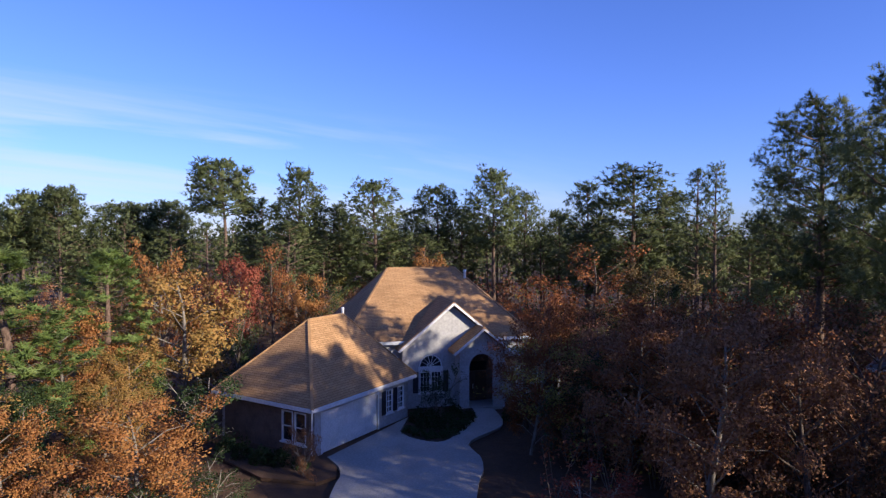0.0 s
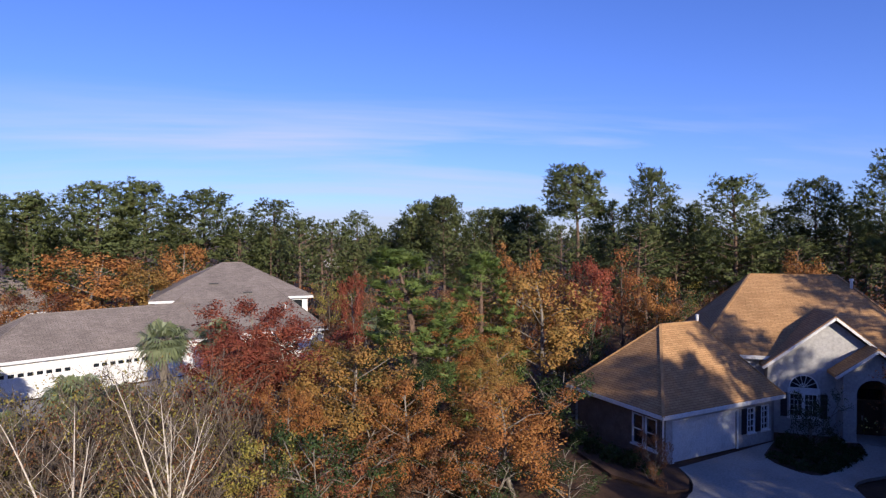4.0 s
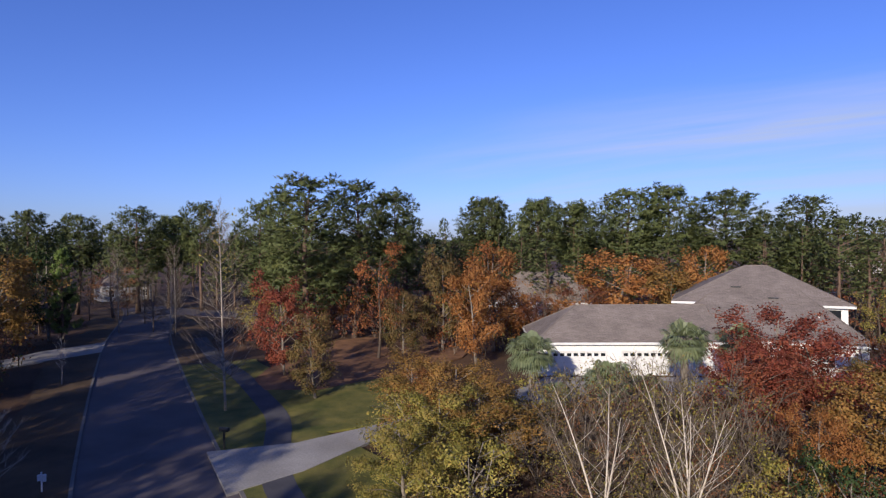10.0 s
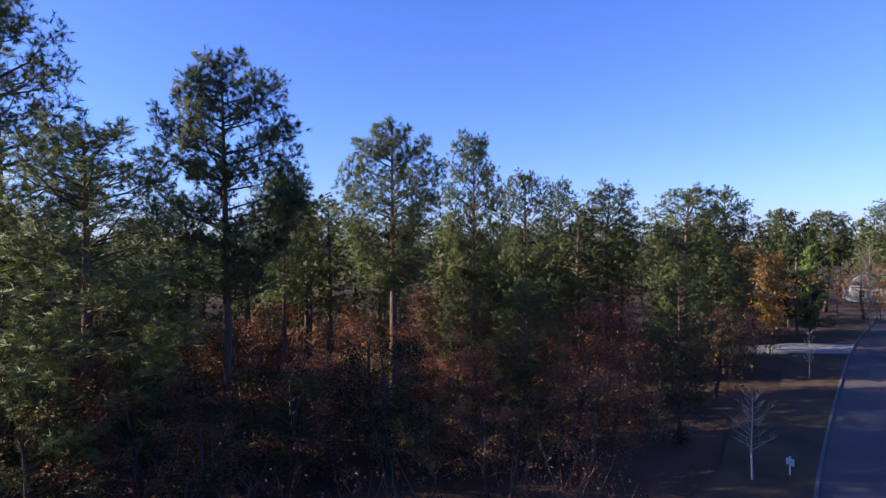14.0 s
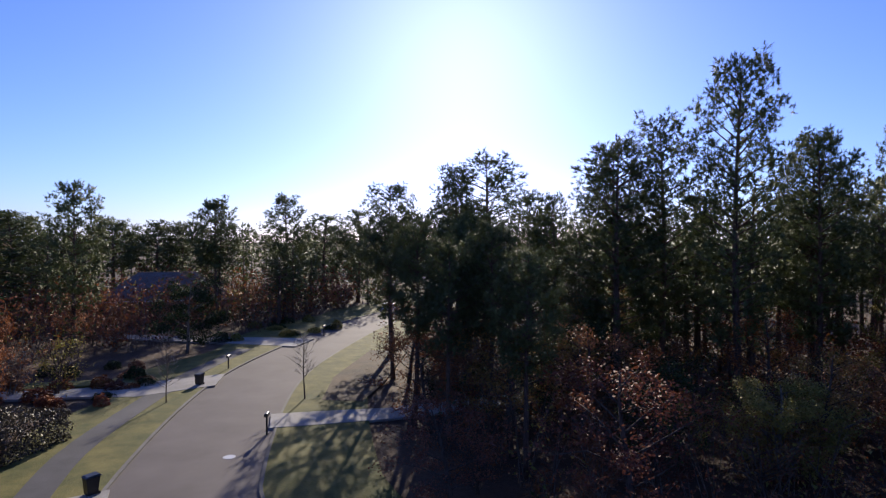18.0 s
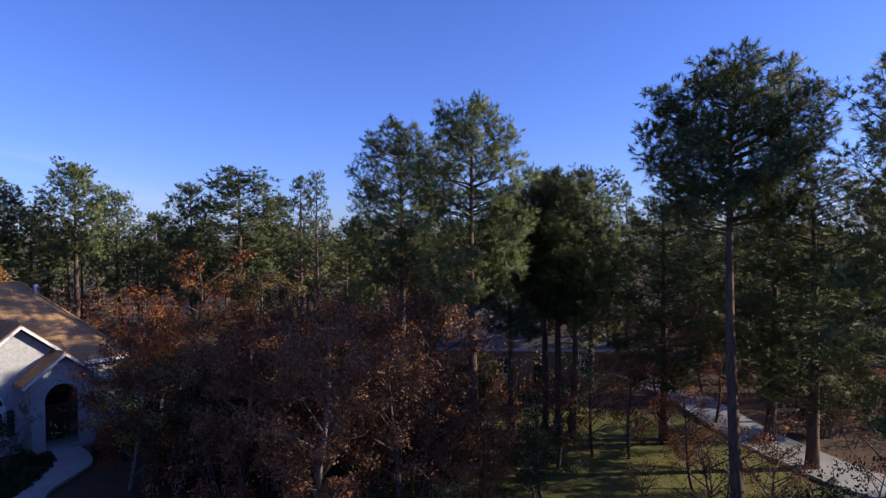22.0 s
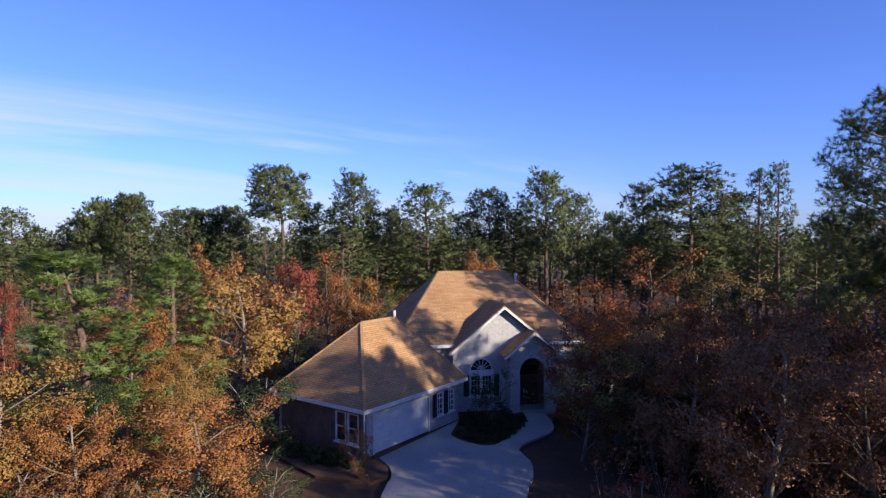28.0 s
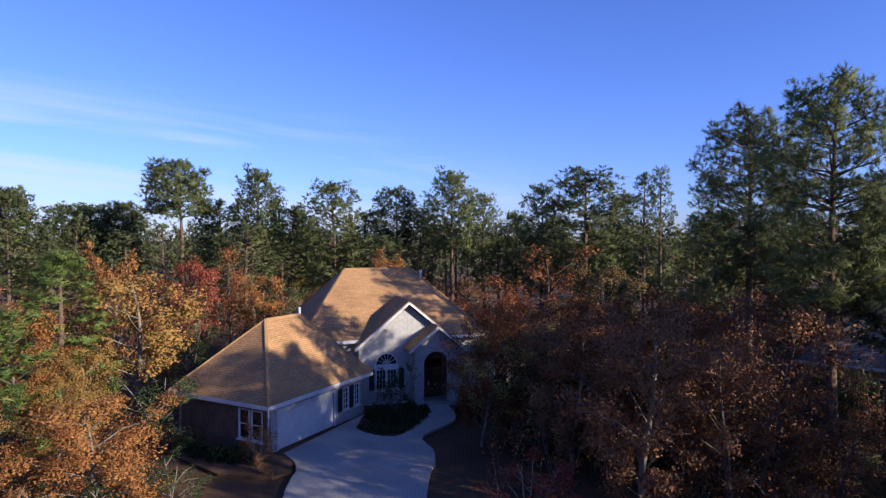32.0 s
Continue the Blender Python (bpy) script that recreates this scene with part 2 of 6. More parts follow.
MAT = {
    "litter": noisy("leaf_litter", (0.035, 0.02, 0.011), (0.12, 0.065, 0.035), 0.12, 3.0, bump=0.8, dist=0.1, space="Object"),
    "leaf_carpet": noisy("red_brown_sunlit_leaves", (0.105, 0.052, 0.027), (0.27, 0.138, 0.068), 0.7, 9.0, bump=0.8, dist=0.05),
    "lawn": noisy("lawn_grass", (0.062, 0.075, 0.013), (0.189, 0.163, 0.040), 0.55, 9.0, bump=0.8, dist=0.04),
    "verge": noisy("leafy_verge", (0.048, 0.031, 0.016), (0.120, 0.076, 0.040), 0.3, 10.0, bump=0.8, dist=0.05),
    "asphalt": noisy("asphalt", (0.082, 0.068, 0.069), (0.124, 0.104, 0.103), 0.3, 30.0, 0.85, 0.35, 0.3, 0.01),
    "path": noisy("path_asphalt", (0.055, 0.054, 0.06), (0.095, 0.092, 0.10), 0.4, 30.0, 0.85, 0.3, 0.3, 0.01),
    "concrete": noisy("concrete", (0.24, 0.226, 0.208), (0.35, 0.332, 0.305), 0.35, 8.0, 0.85, 0.3, 0.2, 0.01),
    "kerb": noisy("kerb_concrete", (0.115, 0.106, 0.095), (0.175, 0.164, 0.150), 0.6, 9.0, 0.85, 0.3, 0.2, 0.01),
    "mulch": noisy("bark_mulch", (0.03, 0.018, 0.012), (0.09, 0.05, 0.03), 1.0, 12.0, bump=0.8, dist=0.05),
    "roof_tan": shingled("tan_shingles", (0.205, 0.108, 0.047), (0.330, 0.186, 0.087), (0.410, 0.243, 0.117)),
    "roof_grey": shingled("grey_brown_shingles", (0.095, 0.077, 0.069), (0.185, 0.155, 0.138), (0.241, 0.206, 0.185)),
    "cap_tan": noisy("tan_ridge_shingles", (0.272, 0.152, 0.070), (0.400, 0.240, 0.116), 1.5, 9.0, 0.92, 0.25, 0.4, 0.02),
    "cap_grey": noisy("grey_brown_ridge_shingles", (0.155, 0.129, 0.116), (0.232, 0.198, 0.176), 1.5, 9.0, 0.92, 0.25, 0.4, 0.02),
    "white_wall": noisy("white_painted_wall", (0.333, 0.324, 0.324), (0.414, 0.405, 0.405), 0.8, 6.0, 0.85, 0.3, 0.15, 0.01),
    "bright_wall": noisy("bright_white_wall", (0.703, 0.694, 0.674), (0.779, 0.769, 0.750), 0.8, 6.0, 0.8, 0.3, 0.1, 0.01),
    "white_trim": noisy("white_trim_paint", (0.58, 0.58, 0.58), (0.68, 0.68, 0.68), 1.5, 12.0, 0.55, 0.4, 0.05, 0.005),
    "shutter": noisy("dark_shutter_paint", (0.018, 0.018, 0.022), (0.03, 0.03, 0.035), 2.0, 20.0, 0.5, 0.4, 0.1, 0.005),
    "door_wood": noisy("dark_door_wood", (0.05, 0.03, 0.02), (0.09, 0.05, 0.03), 2.0, 20.0, 0.5, 0.4, 0.2, 0.005),
    "metal": noisy("galvanised_metal", (0.45, 0.45, 0.46), (0.6, 0.6, 0.6), 3.0, 20.0, 0.45, 0.5, 0.05, 0.003),
    "black": noisy("black_plastic", (0.012, 0.014, 0.014), (0.022, 0.025, 0.024), 3.0, 25.0, 0.4, 0.5, 0.05, 0.003),
    "post_wood": noisy("post_wood", (0.16, 0.11, 0.07), (0.28, 0.20, 0.13), 2.0, 15.0, 0.8, 0.3, 0.3, 0.01),
    "shade_brown_wall": noisy("brown_shaded_wall", (0.10, 0.07, 0.055), (0.17, 0.12, 0.09), 1.5, 9.0, 0.9, 0.3, 0.2, 0.01),
    "play_green": noisy("green_painted_board", (0.03, 0.11, 0.075), (0.05, 0.16, 0.11), 2.0, 15.0, 0.6, 0.4, 0.1, 0.005),
    "brick": noisy("tan_brick", (0.30, 0.19, 0.13), (0.42, 0.28, 0.20), 1.5, 9.0, 0.9, 0.3, 0.2, 0.01),
    "pine": leafy("pine_needles", [(0.0, (0.046, 0.066, 0.025)), (0.45, (0.091, 0.113, 0.040)), (0.8, (0.133, 0.144, 0.050)), (1.0, (0.160, 0.138, 0.056))], 0.2, 0.6, 0.25, 0.15),
    "young_pine": leafy("young_pine_needles", [(0.0, (0.086, 0.142, 0.035)), (0.5, (0.182, 0.258, 0.064)), (1.0, (0.290, 0.335, 0.105))], 0.3, 0.6, 0.3, 0.2),
    "orange": leafy("orange_leaves", [(0.0, (0.124, 0.050, 0.019)), (0.4, (0.282, 0.114, 0.034)), (0.75, (0.355, 0.176, 0.056)), (1.0, (0.300, 0.210, 0.068))]),
    "gold": leafy("gold_leaves", [(0.0, (0.110, 0.080, 0.022)), (0.4, (0.252, 0.158, 0.043)), (0.75, (0.360, 0.188, 0.056)), (1.0, (0.240, 0.200, 0.064))]),
    "olive": leafy("olive_leaves", [(0.0, (0.103, 0.108, 0.023)), (0.4, (0.232, 0.212, 0.046)), (0.75, (0.345, 0.252, 0.070)), (1.0, (0.245, 0.252, 0.076))]),
    "moss": leafy("dull_olive_leaves", [(0.0, (0.052, 0.048, 0.018)), (0.4, (0.112, 0.088, 0.030)), (0.75, (0.185, 0.108, 0.043)), (1.0, (0.130, 0.118, 0.045))]),
    "dull": leafy("dull_hedge_leaves", [(0.0, (0.035, 0.03, 0.022)), (0.5, (0.085, 0.075, 0.055)), (1.0, (0.17, 0.15, 0.12))], 0.15, 0.6, 0.3),
    "red": leafy("red_leaves", [(0.0, (0.112, 0.029, 0.021)), (0.5, (0.240, 0.060, 0.036)), (0.8, (0.300, 0.100, 0.052)), (1.0, (0.292, 0.155, 0.095))]),
    "russet": leafy("russet_leaves", [(0.0, (0.096, 0.034, 0.015)), (0.5, (0.231, 0.082, 0.029)), (0.85, (0.347, 0.144, 0.048)), (1.0, (0.241, 0.155, 0.067))]),
    "maroon": leafy("maroon_leaves", [(0.0, (0.094, 0.034, 0.022)), (0.5, (0.205, 0.074, 0.042)), (0.85, (0.28, 0.112, 0.058)), (1.0, (0.27, 0.150, 0.080))]),
    "brown": leafy("brown_leaves", [(0.0, (0.104, 0.047, 0.024)), (0.5, (0.232, 0.110, 0.054)), (0.85, (0.335, 0.166, 0.080)), (1.0, (0.355, 0.225, 0.106))]),
    "green": leafy("evergreen_leaves", [(0.0, (0.015, 0.026, 0.010)), (0.5, (0.034, 0.056, 0.019)), (1.0, (0.077, 0.103, 0.039))], 0.2, 0.8, 0.15),
    "palm": leafy("palm_fronds", [(0.0, (0.090, 0.118, 0.060)), (0.5, (0.155, 0.188, 0.095)), (1.0, (0.275, 0.290, 0.170))], 0.25, 0.5, 0.4),
    "pine_bark": barky("pine_bark", (0.055, 0.036, 0.028), (0.17, 0.115, 0.085)),
    "grey_bark": barky("grey_bark", (0.10, 0.085, 0.07), (0.27, 0.235, 0.20)),
    "pale_bark": barky("pale_birch_bark", (0.34, 0.29, 0.24), (0.62, 0.56, 0.48), True),
    "birch_grey": barky("pale_grey_bark", (0.22, 0.185, 0.15), (0.42, 0.37, 0.31), True),
    "brown_bark": barky("brown_bark", (0.045, 0.034, 0.027), (0.13, 0.10, 0.08)),
    "twig": barky("grey_twigs", (0.09, 0.072, 0.055), (0.17, 0.135, 0.105)),
}


def glass_of(name, tint):
    m, nt, b = material(name, 0.06, 0.6)
    b.inputs["Base Color"].default_value = (*tint, 1)
    return m


MAT["pane"] = glass_of("dark_window_glass", (0.015, 0.018, 0.022))


# ---- mesh helpers ----
class Soup:
    """Vertices and faces gathered before they become one mesh."""

    def __init__(self):
        self.v, self.f, self.n, self.normals = [], [], 0, []

    def add(self, verts, faces, normals=None):
        verts = np.asarray(verts, float).reshape(-1, 3)
        self.v.append(verts)
        if normals is not None:
            self.normals.append(normals)
        self.f.extend([tuple(int(i) + self.n for i in f) for f in faces])
        self.n += len(verts)

    def mesh(self, name, mat, smooth=False):
        me = bpy.data.meshes.new(name)
        me.from_pydata(np.concatenate(self.v).tolist(), [], self.f)
        if smooth or self.normals:
            me.shade_smooth()
        if self.normals:  # foliage is shaded as the rounded clump that it belongs to
            me.normals_split_custom_set_from_vertices(np.concatenate(self.normals))
        if mat:
            me.materials.append(mat)
        return me

    def box(self, lo, hi, m=None):
        (x0, y0, z0), (x1, y1, z1) = lo, hi
        c = [(x, y, z) for x in (x0, x1) for y in (y0, y1) for z in (z0, z1)]
        if m is not None:
            c = [tuple(m @ Vector(p)) for p in c]
        self.add(c, [(0, 1, 3, 2), (4, 6, 7, 5), (0, 4, 5, 1), (2, 3, 7, 6), (0, 2, 6, 4), (1, 5, 7, 3)])
        return self

    def slab(self, pts, thick, m=None):
        """A flat or sloped polygon with its thickness below it."""
        top = [Vector(p) for p in pts]
        low = [p - Vector((0, 0, thick)) for p in top]
        if m is not None:
            top, low = [m @ p for p in top], [m @ p for p in low]
        k = len(top)
        self.add([tuple(p) for p in top + low], [tuple(range(k)), tuple(range(2 * k - 1, k - 1, -1))] + [(i, i + k, (i + 1) % k + k, (i + 1) % k) for i in range(k)])
        return self

    def tube(self, pts, radii, sides=6):
        pts = [Vector(p) for p in pts]
        rings, k = [], len(pts)
        for i, p in enumerate(pts):
            way = (pts[min(i + 1, k - 1)] - pts[max(i - 1, 0)]).normalized()
            a = way.orthogonal().normalized() if abs(way.z) < 0.95 else Vector((1, 0, 0))
            a = (a - way * a.dot(way)).normalized()
            b = way.cross(a)
            rings += [tuple(p + float(radii[i]) * (math.cos(t) * a + math.sin(t) * b)) for t in (2 * math.pi * j / sides for j in range(sides))]
        faces = [(i * sides + j, i * sides + (j + 1) % sides, (i + 1) * sides + (j + 1) % sides, (i + 1) * sides + j) for i in range(k - 1) for j in range(sides)]
        self.add(rings, faces + [tuple(range((k - 1) * sides, k * sides)), tuple(range(sides - 1, -1, -1))])
        return self

    def cone(self, x, y, z0, z1, r0, r1, sides=12):
        return self.tube([(x, y, z0), (x, y, z1)], [r0, r1], sides)


def part(name, soup, mat, parent=None, label="", smooth=False):
    ob = new(name, soup if isinstance(soup, bpy.types.Mesh) else soup.mesh(name, mat, smooth))
    if parent:
        ob.parent = parent
    return tagged(ob, label)


def thing(name, label, category, group="", kind="", m=None):
    ob = tagged(new(name), label, category, group, kind)
    ob.empty_display_size = 0.2
    if m is not None:
        ob.matrix_world = m
    return ob


def place_at(az, d):
    a = radians(az)
    return -math.sin(a) * d, math.cos(a) * d


rng = np.random.default_rng(7)


def unit(n):
    v = rng.normal(size=(n, 3))
    return v / np.linalg.norm(v, axis=1, keepdims=True)


def unit_of(v):
    return v / (np.linalg.norm(v, axis=-1, keepdims=True) + 1e-9)


def facing(v, normals):
    """Turns each piece so that its front looks the way of its normal."""
    g = np.cross(v[:, 1] - v[:, 0], v[:, 2] - v[:, 0])
    back = (g * normals).sum(1) < 0
    v[back] = v[back][:, ::-1]
    return v


def needles(soup, centres, out, round_way, count, length, width, finger=0.3, up=0.45):
    """Tufts of needles: each a short shoot pointing outwards and up, ringed with slim blades; round_way: the clump's outward way at each."""
    n = len(centres)
    c, o, r = (np.asarray(q, float) for q in (centres, out, round_way))
    shoot = unit_of(unit(n) * 0.4 + o * 0.9 + (0, 0, up))
    size = rng.uniform(0.75, 1.3, (n, 1))
    c, o, r, shoot, size = (np.repeat(q, count, 0) for q in (c, o, r, shoot, size))
    d = unit_of(unit(n * count) + 0.5 * shoot)
    side = unit_of(np.cross(d, o + (0, 0, 0.25) + 0.5 * unit(n * count)))
    ln = length * size * rng.uniform(0.75, 1.2, (n * count, 1))
    w = width * rng.uniform(0.7, 1.3, (n * count, 1))
    p = c + shoot * finger * size * rng.uniform(-0.4, 0.8, (n * count, 1))
    nrm = unit_of(r + 0.3 * unit(n * count))
    v = facing(np.stack([p + side * w, p - side * w, p + d * ln], 1), nrm)
    k = np.arange(n * count)[:, None] * 3
    soup.add(v.reshape(-1, 3), (k + [0, 1, 2]).tolist(), np.repeat(nrm, 3, 0))


def puffs(centres, outs, radii, each):
    """Places for tufts round each of the given centres, on its outer and upper side, with the way each looks and the clump's outward way there."""
    n = len(centres)
    c, o, r = np.repeat(np.asarray(centres, float), each, 0), np.repeat(np.asarray(outs, float), each, 0), np.repeat(np.asarray(radii, float), each)[:, None]
    u = unit_of(unit(n * each) + 0.3 * o + (0, 0, 0.3))
    return c + u * r * (1, 1, 0.92) * rng.uniform(0.45, 1.0, (n * each, 1)), u, unit_of(u + 0.55 * o + (0, 0, 0.12))


def leaves(soup, centres, spread, count, size, flat=0.6, outs=None, slim=False):
    """Loose clusters of leaves, spread metres wide, each leaf a pointed blade folded a little towards its clump's outside."""
    n = len(centres) * count
    u = unit(n)
    c = np.repeat(np.asarray(centres, float), count, 0) + u * np.cbrt(rng.uniform(0.05, 1, (n, 1))) * np.asarray(spread) * 1.55
    a = unit(n)
    b = unit_of(np.cross(a, unit(n)))
    s = size * rng.uniform(0.6, 1.35, (n, 1))
    own = np.cross(a, b)
    way = u * 0.8 + (0, 0, 0.25)
    if outs is not None:
        way = way + 0.6 * np.repeat(np.asarray(outs, float), count, 0)
    own *= np.where((own * way).sum(1, keepdims=True) < 0, -1, 1)
    nrm = unit_of(way + 0.6 * own)
    corners = [c - a * s, c - b * s * flat, c + a * s, c + b * s * flat]
    if slim:
        corners = [c - a * s, c + (a * 0.6 - b * flat) * s, c + (a * 0.6 + b * flat) * s]
    v = facing(np.stack(corners, 1), nrm)
    m = len(corners)
    soup.add(v.reshape(-1, 3), (np.arange(n)[:, None] * m + np.arange(m)).tolist(), np.repeat(nrm, m, 0))


# ---- ground, road and drives ----
def spline(pts, step=1.5):
    """Points along a smooth line through the given plan points."""
    p = [np.array(q, float) for q in pts]
    p = [2 * p[0] - p[1]] + p + [2 * p[-1] - p[-2]]
    out = []
    for i in range(1, len(p) - 2):
        n = max(2, int(np.linalg.norm(p[i + 1] - p[i]) / step))
        for k in range(n):
            t = k / n
            out.append(0.5 * (2 * p[i] + (p[i + 1] - p[i - 1]) * t + (2 * p[i - 1] - 5 * p[i] + 4 * p[i + 1] - p[i + 2]) * t * t + (3 * p[i] - p[i - 1] - 3 * p[i + 1] + p[i + 2]) * t**3))
    return np.array(out + [p[-2]])


def shifted(line, off):
    """The line moved off metres to its left."""
    d = np.gradient(line, axis=0)
    d /= np.linalg.norm(d, axis=1, keepdims=True)
    return line + np.stack([-d[:, 1], d[:, 0]], 1) * off


def ribbon(line, a, b, z, thick, wobble=0.0):
    s = Soup()
    la, lb = shifted(line, a), shifted(line, b)
    if wobble:
        lb = lb + np.stack([np.zeros(len(lb)), [wobble * noise.noise((k * 0.13, a, 0)) for k in range(len(lb))]], 1)
    n = len(line)
    top = np.concatenate([np.c_[la, np.full(n, z)], np.c_[lb, np.full(n, z)]])
    low = top - (0, 0, thick)
    f = []
    for i in range(n - 1):
        f += [(i, i + 1, n + i + 1, n + i), (2 * n + i, 3 * n + i, 3 * n + i + 1, 2 * n + i + 1), (i, 2 * n + i, 2 * n + i + 1, i + 1), (n + i, n + i + 1, 3 * n + i + 1, 3 * n + i)]
    f += [(0, n, 3 * n, 2 * n), (n - 1, 3 * n - 1, 4 * n - 1, 2 * n - 1)]
    s.add(np.concatenate([top, low]), f)
    return s


ROAD = spline([(-121, -32.8), (-112, -29.8), (-100, -26.8), (-80, -22.6), (-60, -17.2), (-45, -12.9), (-35, -9.9), (-27, -7.4), (-14, -3.7), (0, -1.5), (14, -1.4), (28, -3.2),
               (33, -4.5), (43, -8.6), (51.7, -13), (58.5, -17.5), (67, -24.5), (76, -32.5), (84, -41), (95, -56), (104, -74)])
HALF = 3.4


def make_ground():
    s = Soup()
    rings, seg = [0, 20, 40, 60, 80, 100, 130, 170, 230, 320, 450, 700, 1100, 1800, 3000], 64
    v, f = [(0, 0, -0.06)], []
    for r in rings[1:]:
        v += [(r * math.cos(2 * math.pi * k / seg), r * math.sin(2 * math.pi * k / seg), -0.06 - (0.4 * noise.noise((r, k, 0)) if r > 130 else 0)) for k in range(seg)]
    f += [(0, 1 + k, 1 + (k + 1) % seg) for k in range(seg)]
    for i in range(len(rings) - 2):
        a, b = 1 + i * seg, 1 + (i + 1) * seg
        f += [(a + k, b + k, b + (k + 1) % seg, a + (k + 1) % seg) for k in range(seg)]
    s.add(v, f)
    tagged(part("ground", s, MAT["litter"], None, "brown forest floor covered in leaf litter and pine straw"), category="ground", kind="structure")


make_ground()


def setting(name, soup, mat, label, category):
    return tagged(part(name, soup, mat, None, label), category=category, kind="structure")


setting("road", ribbon(ROAD, -HALF - 0.12, HALF + 0.1, 0.0, 0.3), MAT["asphalt"], "grey asphalt residential road, winding, with worn surface", "road")
setting("kerb_north", ribbon(ROAD, HALF + 0.1, HALF + 0.3, 0.1, 0.3), MAT["kerb"], "pale concrete kerb along the road's north side", "kerb")
setting("kerb_south", ribbon(ROAD, -HALF - 0.3, -HALF - 0.12, 0.1, 0.3), MAT["kerb"], "pale concrete kerb along the road's south side", "kerb")
setting("lawn_north", ribbon(ROAD[ROAD[:, 0] > -62], HALF + 0.3, 10.5, 0.1, 0.3, 4.0), MAT["lawn"], "mown green and yellow grass verge beside the road", "lawn")
setting("lawn_south", ribbon(ROAD[ROAD[:, 0] > 26], -9.5, -HALF - 0.3, 0.1, 0.3), MAT["lawn"], "mown grass verge with fallen leaves beside the road", "lawn")
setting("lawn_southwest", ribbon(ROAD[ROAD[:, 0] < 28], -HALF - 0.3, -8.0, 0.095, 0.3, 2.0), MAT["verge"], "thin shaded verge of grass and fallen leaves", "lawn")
setting("verge_northwest", ribbon(ROAD[ROAD[:, 0] < -61], HALF + 0.3, 8.5, 0.1, 0.3, 3.0), MAT["verge"], "leaf-covered verge under the street trees", "lawn")
FOOTWAY = spline([(-80, -15.5), (-66, -11.5), (-56.7, -7.9), (-48.1, -5.2), (-42, -3.6), (-36.3, -3.3), (-30, -2.7), (-15, 2.0), (0, 4.4), (15, 4.8), (29, 3.5), (33.8, 2.1), (38, 1.0), (42.2, -0.6), (50, -4.6), (58, -9.2), (68, -16.4)])
setting("footway", ribbon(FOOTWAY, -0.8, 0.8, 0.115, 0.1), MAT["path"], "narrow dark asphalt footpath through the grass verge", "path")


def paved(name, pts, mat, label, z=0.13, category="driveway"):
    return setting(name, Soup().slab([(x, y, z) for x, y in pts], 0.16), mat, label, category)


CURVE = spline([(3.0, 2.15), (1.6, 4.0), (0.6, 10), (0.8, 18), (1.3, 27.7), (1.8, 30.6), (1.75, 32.5), (1.2, 34.2), (1.8, 35.6), (3.2, 37.3), (3.6, 39.0), (3.2, 41.5)], 0.8)
BED = spline([(1.75, 41.5), (1.9, 40.2), (1.5, 38.6), (0.6, 36.2), (-0.1, 34.9), (-1.0, 34.8), (-2.2, 35.6), (-2.75, 36.6)], 0.6)
LEFT = spline([(-6.3, 32.3), (-5.5, 31.0), (-5.2, 29.6), (-5.3, 27.6), (-4.6, 20), (-3.4, 10), (-4.0, 4.0), (-5.2, 1.75)], 0.8)
paved("drive_main", [*CURVE.tolist(), *BED.tolist(), (-2.4, 39.5), *LEFT.tolist()], MAT["concrete"], "pale concrete driveway with a curved walk to the entry")
paved("drive_west", [(-29.8, -5.2), (-32.1, -1.6), (-36.2, 2.4), (-39.3, 9), (-41.5, 15), (-40.5, 33), (-46.0, 33), (-49.6, 18.6), (-47, 16), (-43, 10.8), (-39.6, 3.6), (-36.7, -2.2), (-36.2, -7.2)][::-1], MAT["concrete"], "pale concrete driveway flaring to the road")
paved("drive_east", [(29.4, -0.4), (33.4, -1.1), (33.3, 1.5), (34.7, 7.9), (34.6, 13.0), (37.0, 18.5), (42, 26), (44.5, 33), (42, 34), (39, 27), (33.6, 19), (31.2, 13), (31.2, 8.3), (30.4, 4.0)], MAT["concrete"], "concrete driveway crossing the grass verge to the road")
paved("drive_far_east", [(66.5, -21.5), (70.5, -25.2), (74, -21), (79, -14), (86, -6), (84, -4), (76, -12)], MAT["concrete"], "sunlit concrete driveway at the road's bend")
paved("drive_south_east", [(41.8, -11.3), (38.8, -10.3), (37.6, -14.0), (36.4, -18.3), (35.0, -28.0), (37.5, -28.5), (38.9, -18.9), (40.7, -14.4)], MAT["concrete"], "leaf-strewn concrete driveway beside the grass verge")
paved("drive_mid_east", [(52.3, -9.9), (51.7, -4.0), (53.8, -0.5), (55.7, 4.3), (57, 14), (60, 14), (58.7, 4.5), (56.8, -0.6), (56.3, -4.5), (56.3, -11.6)][::-1], MAT["concrete"], "narrow concrete driveway crossing the verge past a clipped hedge")
paved("lawn_strip", [(56.9, -3.2), (59.4, 4.2), (61.6, 4.3), (59.2, -3.4)][::-1], MAT["lawn"], "sunlit strip of mown grass beyond the driveway", 0.11, "lawn")
paved("leafy_patch", [(43.5, -15.6), (50, -19.2), (60, -27.5), (58, -31), (46, -22), (41.5, -18)][::-1], MAT["verge"], "fallen leaves strewn over the grass at the wood's edge", 0.112, "lawn")
paved("drive_far_west", [(-72, -24.2), (-79, -26), (-74, -31), (-66, -34), (-55, -36), (-55, -33.5), (-65, -31)][::-1], MAT["concrete"], "concrete driveway leaving the road under the trees")
